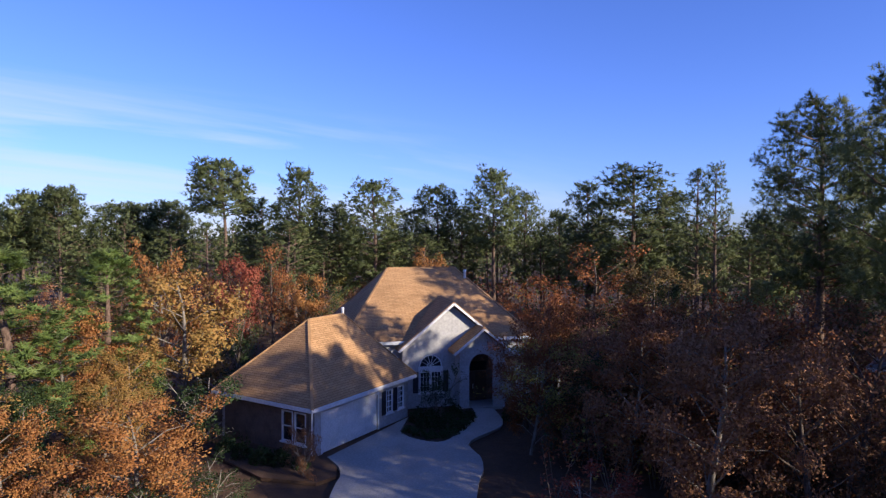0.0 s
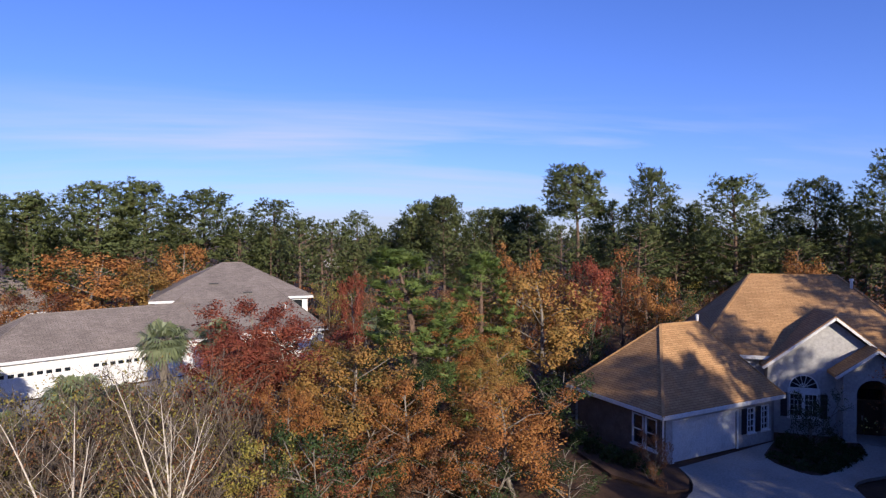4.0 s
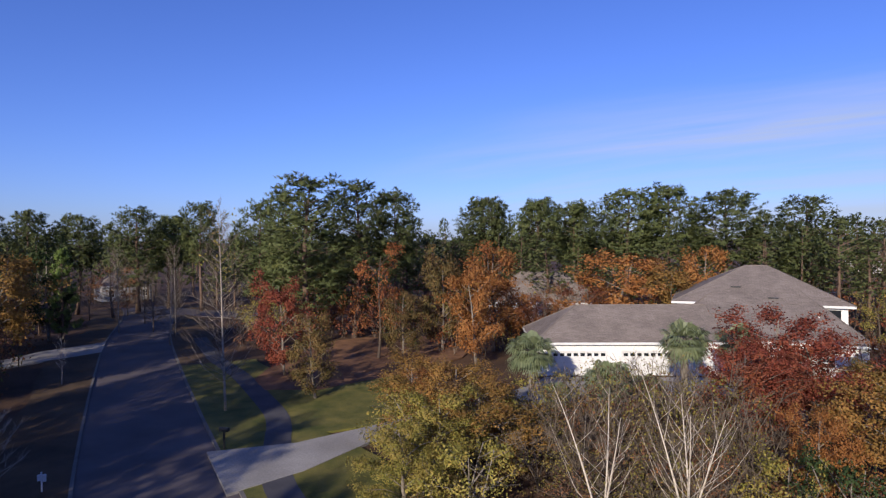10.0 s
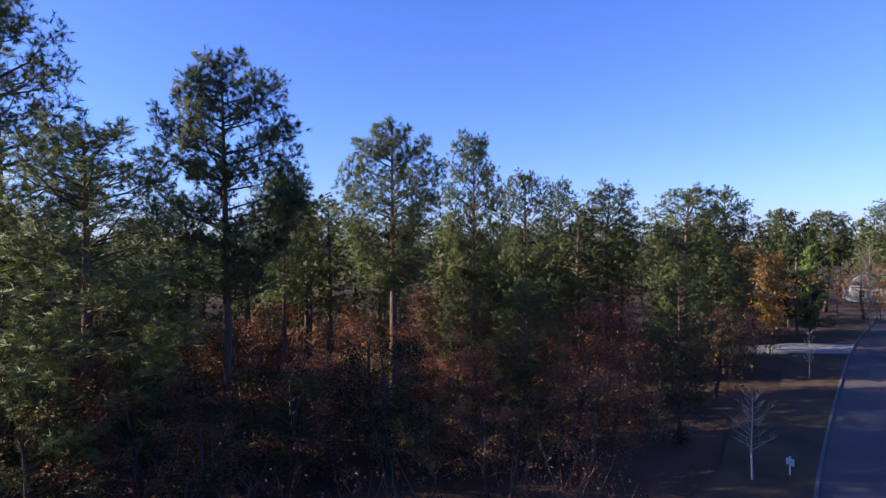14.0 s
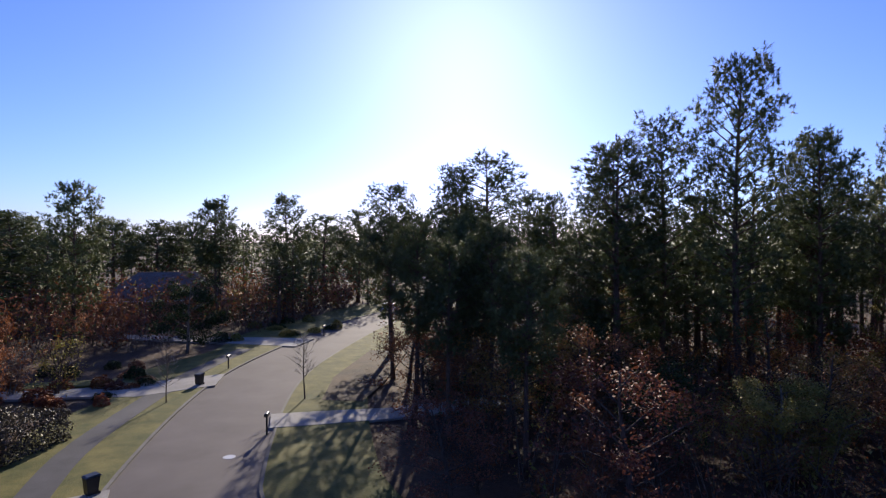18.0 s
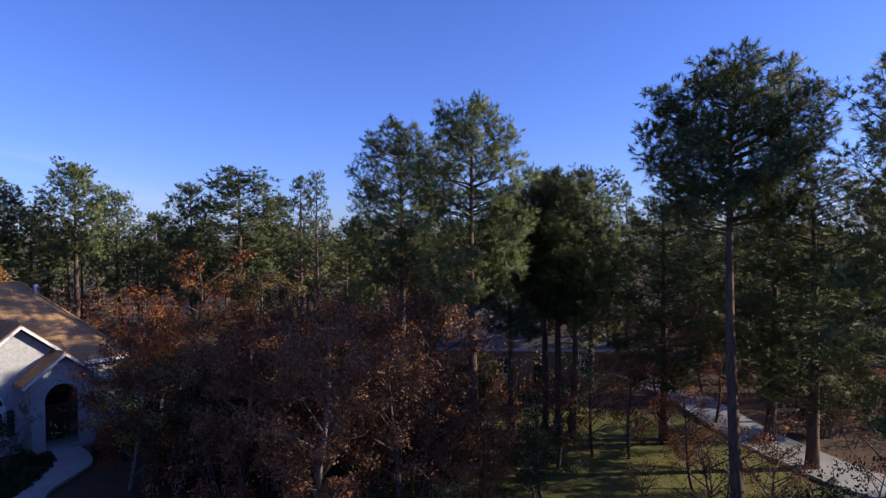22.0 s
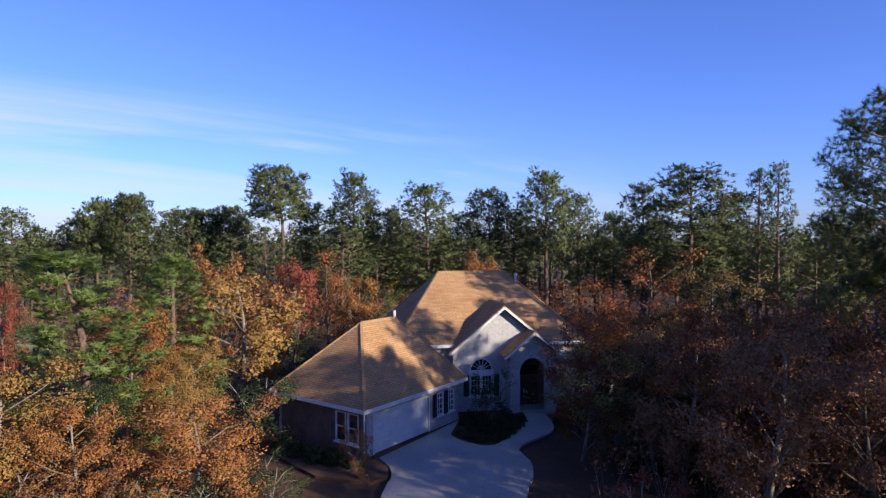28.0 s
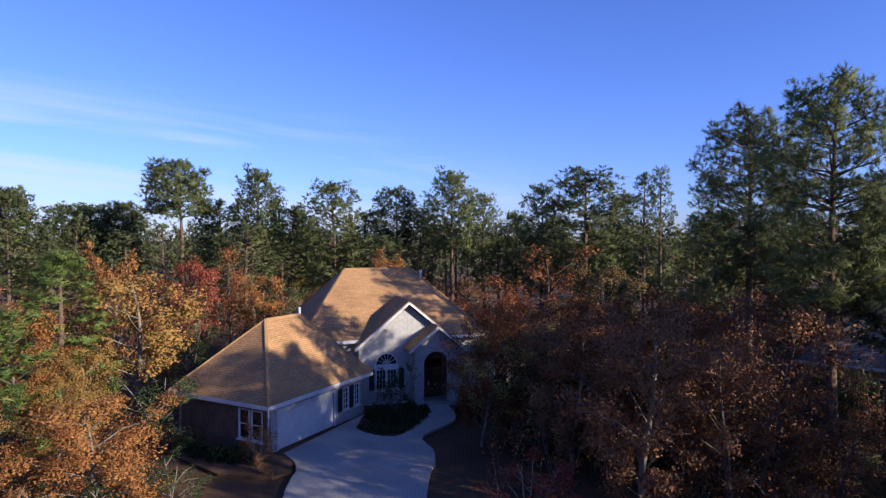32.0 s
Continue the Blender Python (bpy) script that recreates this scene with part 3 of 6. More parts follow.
paved("side_street", [(-112, -33), (-106, -24), (-98, -12), (-90, 6), (-96, 8), (-104, -9), (-113, -22), (-122, -30)], MAT["asphalt"], "grey asphalt side street at the far end of the road", 0.11, "road")
paved("yard_east", [(8, 9), (30.6, 9), (31, 14), (36, 24), (30, 32), (14, 26)], MAT["lawn"], "shaded front lawn strewn with leaves under tall pines", 0.05, "lawn")
paved("yard_west", [(-37.4, -5.0), (-50.6, -8.0), (-52.5, 0.5), (-53.6, 6.0), (-43, 9.5), (-39.5, 3.5)][::-1], MAT["lawn"], "sunlit front lawn striped by tree shadows", 0.09, "lawn")
# fallen leaves, their colour lightened to stand in for sunlit patches of ground
paved("fallen_leaves", [(-50.5, -5.2), (-49.6, -1.0), (-52.0, 3.2), (-54.5, 8.0), (-60.0, 13.5), (-67.0, 17.0), (-74.0, 14.0), (-75.0, 4.0), (-71.0, -3.0), (-64.5, -4.2), (-59.0, -5.6), (-54.5, -6.4)][::-1], MAT["leaf_carpet"], "carpet of red-brown fallen leaves under the autumn trees, coloured as if sunlit", 0.118, "fallen leaves")
paved("planting_bed", [*BED.tolist(), (-2.4, 39.5)][::-1], MAT["mulch"], "dark mulched planting bed beside the entry walk", 0.16, "planting bed")
paved("garage_bed", [(-6.2, 32.2), (-5.6, 31.0), (-5.4, 29.8), (-6.2, 29.0), (-9.0, 29.6), (-14.5, 34.5), (-14, 36)][::-1], MAT["mulch"], "dark mulched bed along the garage wall", 0.12, "planting bed")


# ---- trees ----
def pine_shape(kind, f):
    if kind == "umbrella":
        return math.sqrt(max(0.0, 1 - ((f - 0.42) / 0.62) ** 2))
    if kind == "young":
        return (1 - f) ** 0.7 * 0.95 + 0.08
    if kind == "thin":
        return min(1.0, (f + 0.2) * 1.6) * (1 - f) ** 0.6 * 1.2
    if f < 0.38:
        return 0.5 + 0.5 * f / 0.38
    return math.sqrt(max(0.0, 1 - ((f - 0.38) / 0.64) ** 2))


def make_pine(kind, low, limbs, heads, puff, tufts, blades, length, width, finger, radius=3.5, height=20.0, fine=False, mat="pine", raw=False):
    """A pine 20 m high: its trunk and forked limbs, and its crown of needle tufts at the ends of the twigs."""
    wood, crown = Soup(), Soup()
    bend = rng.normal(size=2) * 0.25
    axis = lambda z: np.array([bend[0] * math.sin(z / height * 2.6), bend[1] * math.sin(z / height * 3.4), z])  # noqa: E731
    zs = np.linspace(-0.3, height * 0.985, 9)
    wood.tube([axis(z) for z in zs], [0.02 + 0.27 * (1 - max(z, 0) / height) ** 0.8 + (0.08 if z < 0.5 else 0) for z in zs], 8)
    centres, outs, radii, turn = [], [], [], rng.uniform(0, 6)
    for i in range(limbs):
        f = (i + rng.uniform(0, 0.8)) / limbs
        f += 0.014 * math.sin(f * 38 + bend[0] * 9)  # limbs gather in whorls
        f = min(max(f, 0.0), 1.0)
        z = height * (low + (1 - low) * f)
        turn += 2.4 + rng.normal() * 0.3
        reach = radius * pine_shape(kind, f) * rng.choice([0.45, 0.72, 0.88, 0.94], p=[0.2, 0.2, 0.3, 0.3]) + 0.3
        rise = reach * (rng.uniform(0.05, 0.4) + 0.5 * f)
        a = axis(z - rise * 0.75)
        h = np.array([math.cos(turn), math.sin(turn), 0])
        side = np.array([-h[1], h[0], 0])
        mid = a + h * reach * 0.55 + (0, 0, rise * 0.35)
        end = a + h * reach + (0, 0, rise)
        if fine:
            wood.tube([a, mid, end], [0.045 + 0.009 * reach, 0.035, 0.012], 4)
        else:
            wood.tube([a, end], [0.05 + 0.008 * reach, 0.015], 3)
        n = max(1, round(heads * (0.3 + 0.7 * reach / radius)))
        for k in range(n):
            s = 1 - 0.66 * k / n
            base = mid + (end - mid) * (s - 0.55) / 0.45 if s > 0.55 else a + (mid - a) * s / 0.55
            w = rng.uniform(0.3, 1) * (1 if k % 2 else -1) * reach * (0.12 + 0.42 * (1 - s)) * (k > 0)
            tip = base + side * w + h * abs(w) * 0.4 + (0, 0, abs(w) * rng.uniform(0.05, 0.4) + 0.1)
            if fine and k:
                wood.tube([base, tip], [0.022, 0.01], 3)
            centres.append(tip)
            radii.append(puff * rng.uniform(0.7, 1.25) * (0.6 + 0.4 * reach / radius))
            o = tip - axis(z)
            outs.append(o / (np.linalg.norm(o) + 1e-6))
    for k in range(7):
        centres.append(axis(height - 0.3 * k - 0.3) + rng.normal(size=3) * (0.1 + 0.07 * k))
        outs.append((0, 0, 1))
        radii.append(puff * 0.75)
    centres, outs, ways = puffs(centres, outs, radii, tufts)
    needles(crown, centres, outs, ways, blades, length, width, finger, 1.2 if kind == "young" else 0.45)
    # a few dead stubs below the crown
    for _ in range(9):
        z, t = height * low * rng.uniform(0.5, 1.0), rng.uniform(0, 6.3)
        a, l = axis(z), rng.uniform(0.4, 1.7)
        wood.tube([a, a + l * np.array([math.cos(t), math.sin(t), rng.uniform(-0.1, 0.3)])], [0.03, 0.01], 3)
    if raw:
        return wood, crown
    return wood.mesh("pine_trunk", MAT["pine_bark"], True), crown.mesh("pine_crown", MAT[mat])


def make_broadleaf(height, radius, low, limbs, clusters, count, size, spread, stems=1, slim=False):
    """A broadleaved tree: trunk and forked limbs, and its crown of separate leaves in clusters."""
    wood, crown = Soup(), Soup()
    ends = []
    for st in range(stems):
        lean = rng.normal(size=2) * (0.10 if stems == 1 else 0.28)
        base = np.array([rng.normal() * 0.12 * (stems > 1), rng.normal() * 0.12 * (stems > 1), 0])
        axis = lambda z: base + np.array([lean[0] * z + 0.12 * math.sin(z * 0.9 + st), lean[1] * z + 0.12 * math.sin(z * 0.7 + 2 * st), z])  # noqa: E731,B023
        zs = np.linspace(-0.2, height * 0.93, 7)
        thick = 0.02 * height / math.sqrt(stems)
        wood.tube([axis(z) for z in zs], [0.012 + thick * (1 - max(z, 0) / height) ** 0.9 for z in zs], 6)
        turn = rng.uniform(0, 6)
        for i in range(limbs):
            f = (i + rng.uniform(0, 0.9)) / limbs
            z = height * (low + (0.92 - low) * f)
            turn += 2.4 + rng.normal() * 0.4
            env = math.sqrt(max(0.05, 1 - ((f - 0.38) / 0.72) ** 2))
            reach = radius * env * rng.uniform(0.65, 1.1)
            h = np.array([math.cos(turn), math.sin(turn), 0])
            a = axis(z - reach * 0.35)
            mid = a + h * reach * 0.5 + (0, 0, reach * 0.32)
            end = a + h * reach + (0, 0, reach * rng.uniform(0.3, 0.75))
            wood.tube([a, mid, end], [0.018 + 0.012 * reach, 0.02 + 0.004 * reach, 0.006], 4 if stems == 1 else 3)
            ends += [end, mid * 0.4 + end * 0.6]
            for _ in range(3):
                s = rng.uniform(0.3, 0.9)
                p = a + (end - a) * s + (0, 0, 0.08 * reach)
                q = p + (unit(1)[0] + 0.7 * h + (0, 0, 0.5)) * reach * 0.34
                wood.tube([p, q], [0.014, 0.004], 3)
                ends += [q, (p + q) / 2]
        ends.append(axis(height * 0.95))
    ends = np.array(ends)
    pick = ends[rng.integers(0, len(ends), clusters)] + rng.normal(size=(clusters, 3)) * spread * 0.5
    outs = unit_of(pick - (0, 0, height * (low * 0.5 + 0.28)))
    leaves(crown, pick, (spread, spread, spread * 0.75), count, size, 0.6, outs, slim)
    return wood.mesh("tree_trunk", MAT["grey_bark"], True), crown.mesh("tree_crown", None)


STORE = {}


def stored(key, maker):
    if key not in STORE:
        STORE[key] = maker()
    return STORE[key]


def tree(name, meshes, mat, x, y, scale, turn, label, category, group, bark=None, names=("trunk", "crown")):
    ob = thing(name, label, category, group)
    trunk, crown = new(names[0], meshes[0]), new(names[1], meshes[1])
    for p, m in ((trunk, bark), (crown, mat)):
        p.parent = ob
        if m:
            if not p.data.materials:
                p.data.materials.append(None)
            p.material_slots[0].link = "OBJECT"
            p.material_slots[0].material = m
    ob.matrix_world = Matrix.Translation((x, y, -0.06)) @ Matrix.Rotation(turn, 4, "Z") @ Matrix.Diagonal((*scale, 1))
    return ob


def pine_kind(h, cb, r):
    low = cb / h
    if r / h < 0.125:
        return "thin"
    return "umbrella" if low > 0.66 else "high" if low > 0.42 else "full"


PINE_MAKERS = {
    "full": lambda: make_pine("full", 0.22, 74, 5.0, 0.80, 10, 14, 0.26, 0.027, 0.14),
    "high": lambda: make_pine("high", 0.46, 60, 5.6, 0.80, 10, 14, 0.26, 0.027, 0.14),
    "umbrella": lambda: make_pine("umbrella", 0.66, 54, 6.2, 0.78, 10, 14, 0.26, 0.027, 0.14),
    "thin": lambda: make_pine("thin", 0.30, 60, 2.8, 0.56, 8, 14, 0.25, 0.026, 0.16, 2.4),
    "full near": lambda: make_pine("full", 0.22, 84, 5.6, 0.66, 13, 18, 0.23, 0.016, 0.16, fine=True),
    "high near": lambda: make_pine("high", 0.46, 70, 6.4, 0.66, 13, 18, 0.23, 0.016, 0.16, fine=True),
    "umbrella near": lambda: make_pine("umbrella", 0.68, 72, 7.2, 0.64, 13, 18, 0.23, 0.016, 0.16, fine=True),
    "thin near": lambda: make_pine("thin", 0.30, 64, 3.2, 0.50, 11, 18, 0.23, 0.016, 0.16, 2.4, fine=True),
    "full far": lambda: make_pine("full", 0.24, 64, 4.2, 0.94, 9, 10, 0.36, 0.048, 0.22),
    "high far": lambda: make_pine("high", 0.46, 54, 5.0, 0.94, 9, 10, 0.36, 0.048, 0.22),
    "umbrella far": lambda: make_pine("umbrella", 0.66, 48, 5.4, 0.92, 9, 10, 0.36, 0.048, 0.22),
    "thin far": lambda: make_pine("thin", 0.30, 50, 2.4, 0.64, 8, 10, 0.35, 0.046, 0.22, 2.4),
    "young": lambda: make_pine("young", 0.10, 60, 3.8, 0.50, 7, 34, 0.30, 0.026, 0.5, fine=True, mat="young_pine"),
}
LABELS = {
    "full": "tall pine with a long dense green needle crown",
    "high": "tall pine with a green crown over a bare trunk",
    "umbrella": "tall pine with a flat-topped crown on a long bare trunk",
    "thin": "slender pine with short sparse green branches",
    "young": "young bushy pine with bright green needles",
}
NUMBER = [0]


def add_pine(az, d, h, cb, r, kind=None, mat=None, label=None):
    kind = kind or pine_kind(h, cb, r)
    NUMBER[0] += 1
    variant = NUMBER[0] % 3
    key = kind if kind == "young" else kind + (" far" if d > 68 else " near" if d < (33 if h < 13.5 else 42) else "")
    meshes = stored((key, variant), PINE_MAKERS[key])
    x, y = place_at(az, d)
    wide = r / (2.4 if kind == "thin" else 3.5)
    return tree("pine_tree", meshes, mat, x, y, (wide, wide, (h - 0.6) / 20.0), rng.uniform(0, 6.28), label or LABELS[kind], "pine tree", "pines of the wood")


BROAD_MAKERS = {
    "dense": lambda: make_broadleaf(8, 3, 0.16, 18, 260, 34, 0.10, 0.38, slim=True),
    "sparse": lambda: make_broadleaf(8, 3, 0.25, 15, 130, 22, 0.09, 0.38, slim=True),
    "dense near": lambda: make_broadleaf(8, 3, 0.14, 24, 430, 42, 0.064, 0.34),
    "sparse near": lambda: make_broadleaf(8, 3, 0.25, 17, 210, 20, 0.064, 0.34),
    "bush near": lambda: make_broadleaf(4, 2, 0.08, 8, 160, 24, 0.06, 0.24, stems=3),
    "brush near": lambda: make_broadleaf(4, 1.8, 0.15, 8, 100, 13, 0.056, 0.30, stems=4),
    "bush": lambda: make_broadleaf(4, 2, 0.08, 7, 105, 18, 0.09, 0.26, stems=3, slim=True),
    "brush": lambda: make_broadleaf(4, 1.8, 0.15, 7, 66, 12, 0.085, 0.32, stems=4, slim=True),
}
COLOURS = {"orange": "orange autumn", "gold": "golden yellow autumn", "olive": "yellow-green autumn", "moss": "dull olive-brown autumn", "red": "red autumn", "russet": "russet brown autumn", "maroon": "dark maroon autumn", "brown": "dull brown withered", "green": "dark evergreen"}


def add_broadleaf(az, d, h, r, colour, kind=None):
    h = max(h, 1.6)
    kind = kind or ("bush" if h < 4.4 else "sparse" if colour in ("brown", "russet", "maroon") else "dense")
    NUMBER[0] += 1
    key = kind + (" near" if d < 46 else "")
    meshes = stored((key, NUMBER[0] % 3), BROAD_MAKERS[key])
    x, y = place_at(az, d)
    base_h, base_r = (4, 2) if kind in ("bush", "brush") else (8, 3)
    shrub = kind in ("bush", "brush")
    noun = "shrub" if shrub else "tree"
    label = f"{COLOURS[colour]}-leaved {noun} " + ("low in the undergrowth" if shrub else "with pale branches showing through its crown")
    return tree("shrub" if shrub else "broadleaf_tree", meshes, MAT[colour], x, y, (r / base_r, r / base_r, h / base_h), rng.uniform(0, 6.28), label, noun, "undergrowth of the wood" if shrub else "autumn trees of the wood", MAT["brown_bark"] if kind in ("sparse", "brush") else None)


# Heading, distance, height, foot of the crown, crown radius (metres).
PINES_NORTH = [
    (34.5, 110.6, 18.4, 10.0, 3.5), (32.2, 105.6, 19.0, 11.5, 3.4), (20.1, 95.6, 23.2, 15.4, 4.8), (13.2, 90.6, 22.0, 11.7, 3.7),
    (6.8, 85.6, 19.9, 7.0, 4.8), (0.5, 95.6, 20.0, 9.1, 3.9), (355.3, 90.5, 22.1, 10.0, 4.3), (352.2, 95.5, 19.0, 6.6, 3.1),
    (347.0, 80.5, 19.0, 4.6, 3.5), (342.9, 75.4, 20.4, 6.5, 5.8), (337.5, 64.4, 18.9, 2.5, 2.3), (336.0, 62.4, 19.1, 2.8, 2.0),
    (28.5, 115.6, 17.5, 8.7, 4.2), (26.5, 115.6, 17.7, 8.7, 3.7), (24.0, 115.6, 18.1, 8.7, 4.2), (16.6, 100.6, 17.8, 4.5, 4.6),
    (10.0, 95.6, 17.0, 4.7, 4.4), (3.4, 100.6, 16.4, 4.4, 4.1), (358.2, 100.5, 16.9, 4.4, 3.7),
]
PINES_NORTHWEST = [
    (349.4, 95.5, 16.2, 4.9, 3.5), (340.1, 85.4, 17.9, 2.9, 3.9), (332.4, 75.3, 15.0, 3.2, 3.4), (26.8, 111.5, 17.3, 7.2, 4.6),
    (24.3, 111.5, 17.9, 7.2, 3.6), (36.9, 36.0, 11.9, 3.2, 4.4), (29.0, 43.5, 11.2, 4.1, 3.8), (61.8, 99.8, 20.1, 9.6, 5.5),
    (58.3, 99.8, 20.6, 9.4, 5.3), (53.8, 97.8, 19.3, 11.2, 5.6), (47.7, 103.7, 18.4, 7.3, 5.2), (69.9, 104.9, 19.0, 9.7, 4.3),
    (66.5, 107.9, 18.5, 8.7, 4.5), (74.3, 110.0, 19.7, 9.6, 3.5), (40.2, 111.6, 16.9, 7.0, 3.6), (33.8, 111.6, 18.9, 12.1, 3.1),
    (31.8, 109.6, 19.6, 11.1, 3.5), (35.6, 119.6, 16.2, 7.7, 3.9),
]
PINES_WEST = [
    (91.4, 72.0, 20.0, 6.4, 5.6), (87.3, 75.9, 19.7, 4.6, 5.2), (83.5, 77.9, 18.8, 11.1, 3.4), (75.0, 111.8, 20.1, 11.7, 4.9),
    (69.5, 109.7, 19.6, 8.6, 4.0), (65.9, 111.7, 19.1, 7.4, 4.1), (100.6, 112.1, 19.1, 10.3, 3.6), (102.5, 120.1, 17.1, 10.2, 3.9),
    (95.6, 90.0, 18.1, 5.3, 3.7), (93.5, 80.0, 18.7, 4.7, 3.7), (135.5, 53.8, 18.6, 5.8, 3.1), (132.1, 61.7, 18.5, 4.7, 2.6),
    (127.5, 63.6, 18.3, 9.1, 3.4), (120.7, 61.4, 17.6, 3.0, 4.4), (117.7, 65.3, 17.4, 2.3, 3.3), (113.3, 117.3, 17.5, 7.4, 3.8),
    (110.0, 119.2, 17.1, 7.3, 3.9), (105.6, 115.1, 18.2, 7.5, 4.8),
]
PINES_SOUTH = [
    (103.2, 121.1, 17.0, 7.4, 3.9), (111.2, 87.3, 11.9, 3.4, 2.1), (158.1, 44.3, 17.3, 7.7, 2.5), (148.3, 40.1, 20.3, 9.8, 3.7),
    (140.3, 45.9, 20.7, 12.2, 2.6), (163.6, 32.7, 21.9, 12.4, 3.8), (179.9, 38.3, 25.1, 2.8, 4.5), (186.3, 46.4, 23.2, 3.5, 3.8),
    (174.7, 29.2, 17.4, 3.3, 4.4), (157.6, 59.9, 19.3, 5.1, 3.3), (196.6, 55.5, 21.9, 6.2, 3.6), (202.3, 56.6, 21.2, 6.3, 1.8),
    (206.9, 52.7, 20.4, 7.0, 3.3), (212.8, 44.3, 24.6, 6.9, 3.4), (219.4, 48.4, 21.6, 4.9, 3.5), (196.4, 53.9, 21.5, 5.7, 3.5),
    (207.1, 56.2, 21.0, 5.4, 3.1),
]
PINES_EAST = [
    (234.8, 58.4, 20.4, 5.0, 4.7), (237.7, 60.5, 19.6, 6.0, 3.3), (243.3, 64.6, 18.3, 6.0, 3.6), (258.7, 93.0, 18.1, 8.0, 3.5),
    (252.8, 95.9, 19.1, 7.8, 3.5), (228.5, 60.3, 17.0, 1.0, 2.5), (223.2, 50.2, 20.0, 2.2, 2.8), (230.6, 70.3, 17.9, 3.5, 2.6),
    (269.6, 78.3, 18.4, 2.4, 3.2), (222.9, 45.5, 19.4, 3.5, 4.0), (266.5, 120.2, 15.8, 6.8, 5.0), (274.0, 115.4, 16.6, 7.0, 4.7),
    (262.9, 125.2, 15.7, 6.3, 5.2), (248.9, 119.9, 17.2, 6.6, 5.0), (246.0, 119.9, 18.1, 6.8, 4.4), (261.3, 130.1, 15.6, 6.1, 4.8),
]
PINES_NORTHEAST = [
    (299.7, 27.4, 19.3, 13.6, 3.5), (286.0, 28.0, 19.3, 7.0, 4.2), (322.2, 31.0, 19.1, 12.0, 3.4), (328.9, 40.3, 19.8, 11.9, 3.7),
    (311.4, 48.9, 17.7, 6.4, 3.3), (315.3, 50.9, 17.5, 6.3, 2.8), (308.0, 58.8, 17.4, 13.0, 1.5), (294.0, 36.0, 16.0, 6.5, 3.7),
    (302.4, 60.8, 16.0, 4.6, 4.4), (318.2, 64.9, 16.2, 4.9, 3.5), (287.8, 34.0, 15.6, 9.2, 2.0), (273.5, 100.4, 15.8, 6.6, 5.0),
    (315.5, 38.1, 16.3, 9.6, 2.9), (318.8, 60.0, 15.4, 4.5, 3.7), (305.2, 37.8, 14.5, 4.9, 3.7), (296.9, 39.7, 14.5, 4.2, 3.9),
    (313.4, 35.9, 15.6, 9.0, 3.0), (318.9, 34.9, 14.5, 9.3, 2.6), (314.5, 36.3, 16.1, 9.4, 2.9),
]
BROADLEAF_NORTH = [
    (41.5, 31.0, 6.7, 3.1, "gold"), (35.5, 28.9, 5.3, 2.0, "orange"), (26.0, 27.9, 5.5, 2.7, "orange"), (49.4, 42.0, 7.6, 3.7, "red"),
    (53.2, 38.0, 6.2, 2.6, "red"), (24.6, 53.9, 10.5, 2.5, "orange"), (22.5, 46.8, 9.3, 4.1, "gold"), (18.7, 61.8, 9.5, 2.4, "red"),
    (15.7, 65.8, 10.2, 3.0, "russet"), (12.6, 59.8, 8.2, 2.5, "orange"), (31.5, 41.9, 7.7, 2.7, "orange"), (34.3, 31.9, 5.2, 1.8, "green"),
    (44.8, 26.0, 4.2, 1.9, "green"), (40.6, 55.0, 8.5, 1.5, "red"), (1.1, 77.7, 9.5, 2.9, "orange"), (47.0, 28.0, 5.1, 1.5, "orange"),
    (29.0, 35.9, 4.6, 2.0, "gold"),
]
BROADLEAF_NORTHEAST = [
    (346.0, 58.5, 10.4, 4.3, "russet"), (341.7, 56.4, 9.4, 3.6, "moss"), (351.1, 55.5, 7.8, 3.5, "russet"), (352.5, 38.0, 5.9, 2.9, "russet"),
    (350.0, 39.0, 5.5, 2.5, "maroon"), (345.2, 42.5, 5.0, 3.3, "maroon"), (339.4, 50.4, 5.7, 4.1, "russet"), (340.3, 40.4, 4.1, 3.3, "brown"),
    (334.8, 46.4, 4.7, 3.6, "russet"), (329.6, 52.3, 8.8, 2.9, "russet"), (344.3, 33.4, 2.3, 2.4, "maroon"), (337.2, 33.4, 3.2, 2.6, "brown"),
    (330.4, 42.3, 4.2, 3.1, "brown"), (339.6, 50.4, 8.3, 1.4, "green"), (354.7, 58.5, 6.4, 2.7, "russet"), (348.2, 35.5, 3.2, 2.2, "brown"),
    (347.3, 23.3, 2.8, 1.9, "red"),
]
BROADLEAF_WEST = [
    (63.4, 73.9, 10.4, 6.1, "orange"), (58.4, 73.8, 8.8, 3.4, "gold"), (55.3, 77.8, 11.2, 3.6, "orange"), (74.0, 66.0, 11.6, 3.6, "russet"),
    (94.0, 56.0, 8.8, 2.6, "red"), (91.4, 47.0, 6.7, 2.2, "moss"), (85.3, 61.9, 11.4, 3.1, "russet"), (79.2, 65.8, 10.7, 2.7, "moss"),
    (74.3, 65.8, 11.3, 3.9, "orange"), (76.0, 57.8, 9.2, 2.9, "orange"), (82.0, 36.9, 5.0, 2.5, "gold"), (77.5, 34.8, 5.0, 2.9, "gold"),
    (80.8, 30.9, 3.9, 2.6, "olive"), (74.4, 33.8, 3.8, 2.5, "olive"), (83.0, 59.9, 7.1, 2.2, "moss"), (116.0, 79.3, 11.2, 4.4, "gold"),
    (112.1, 89.2, 11.9, 3.3, "green"),
]
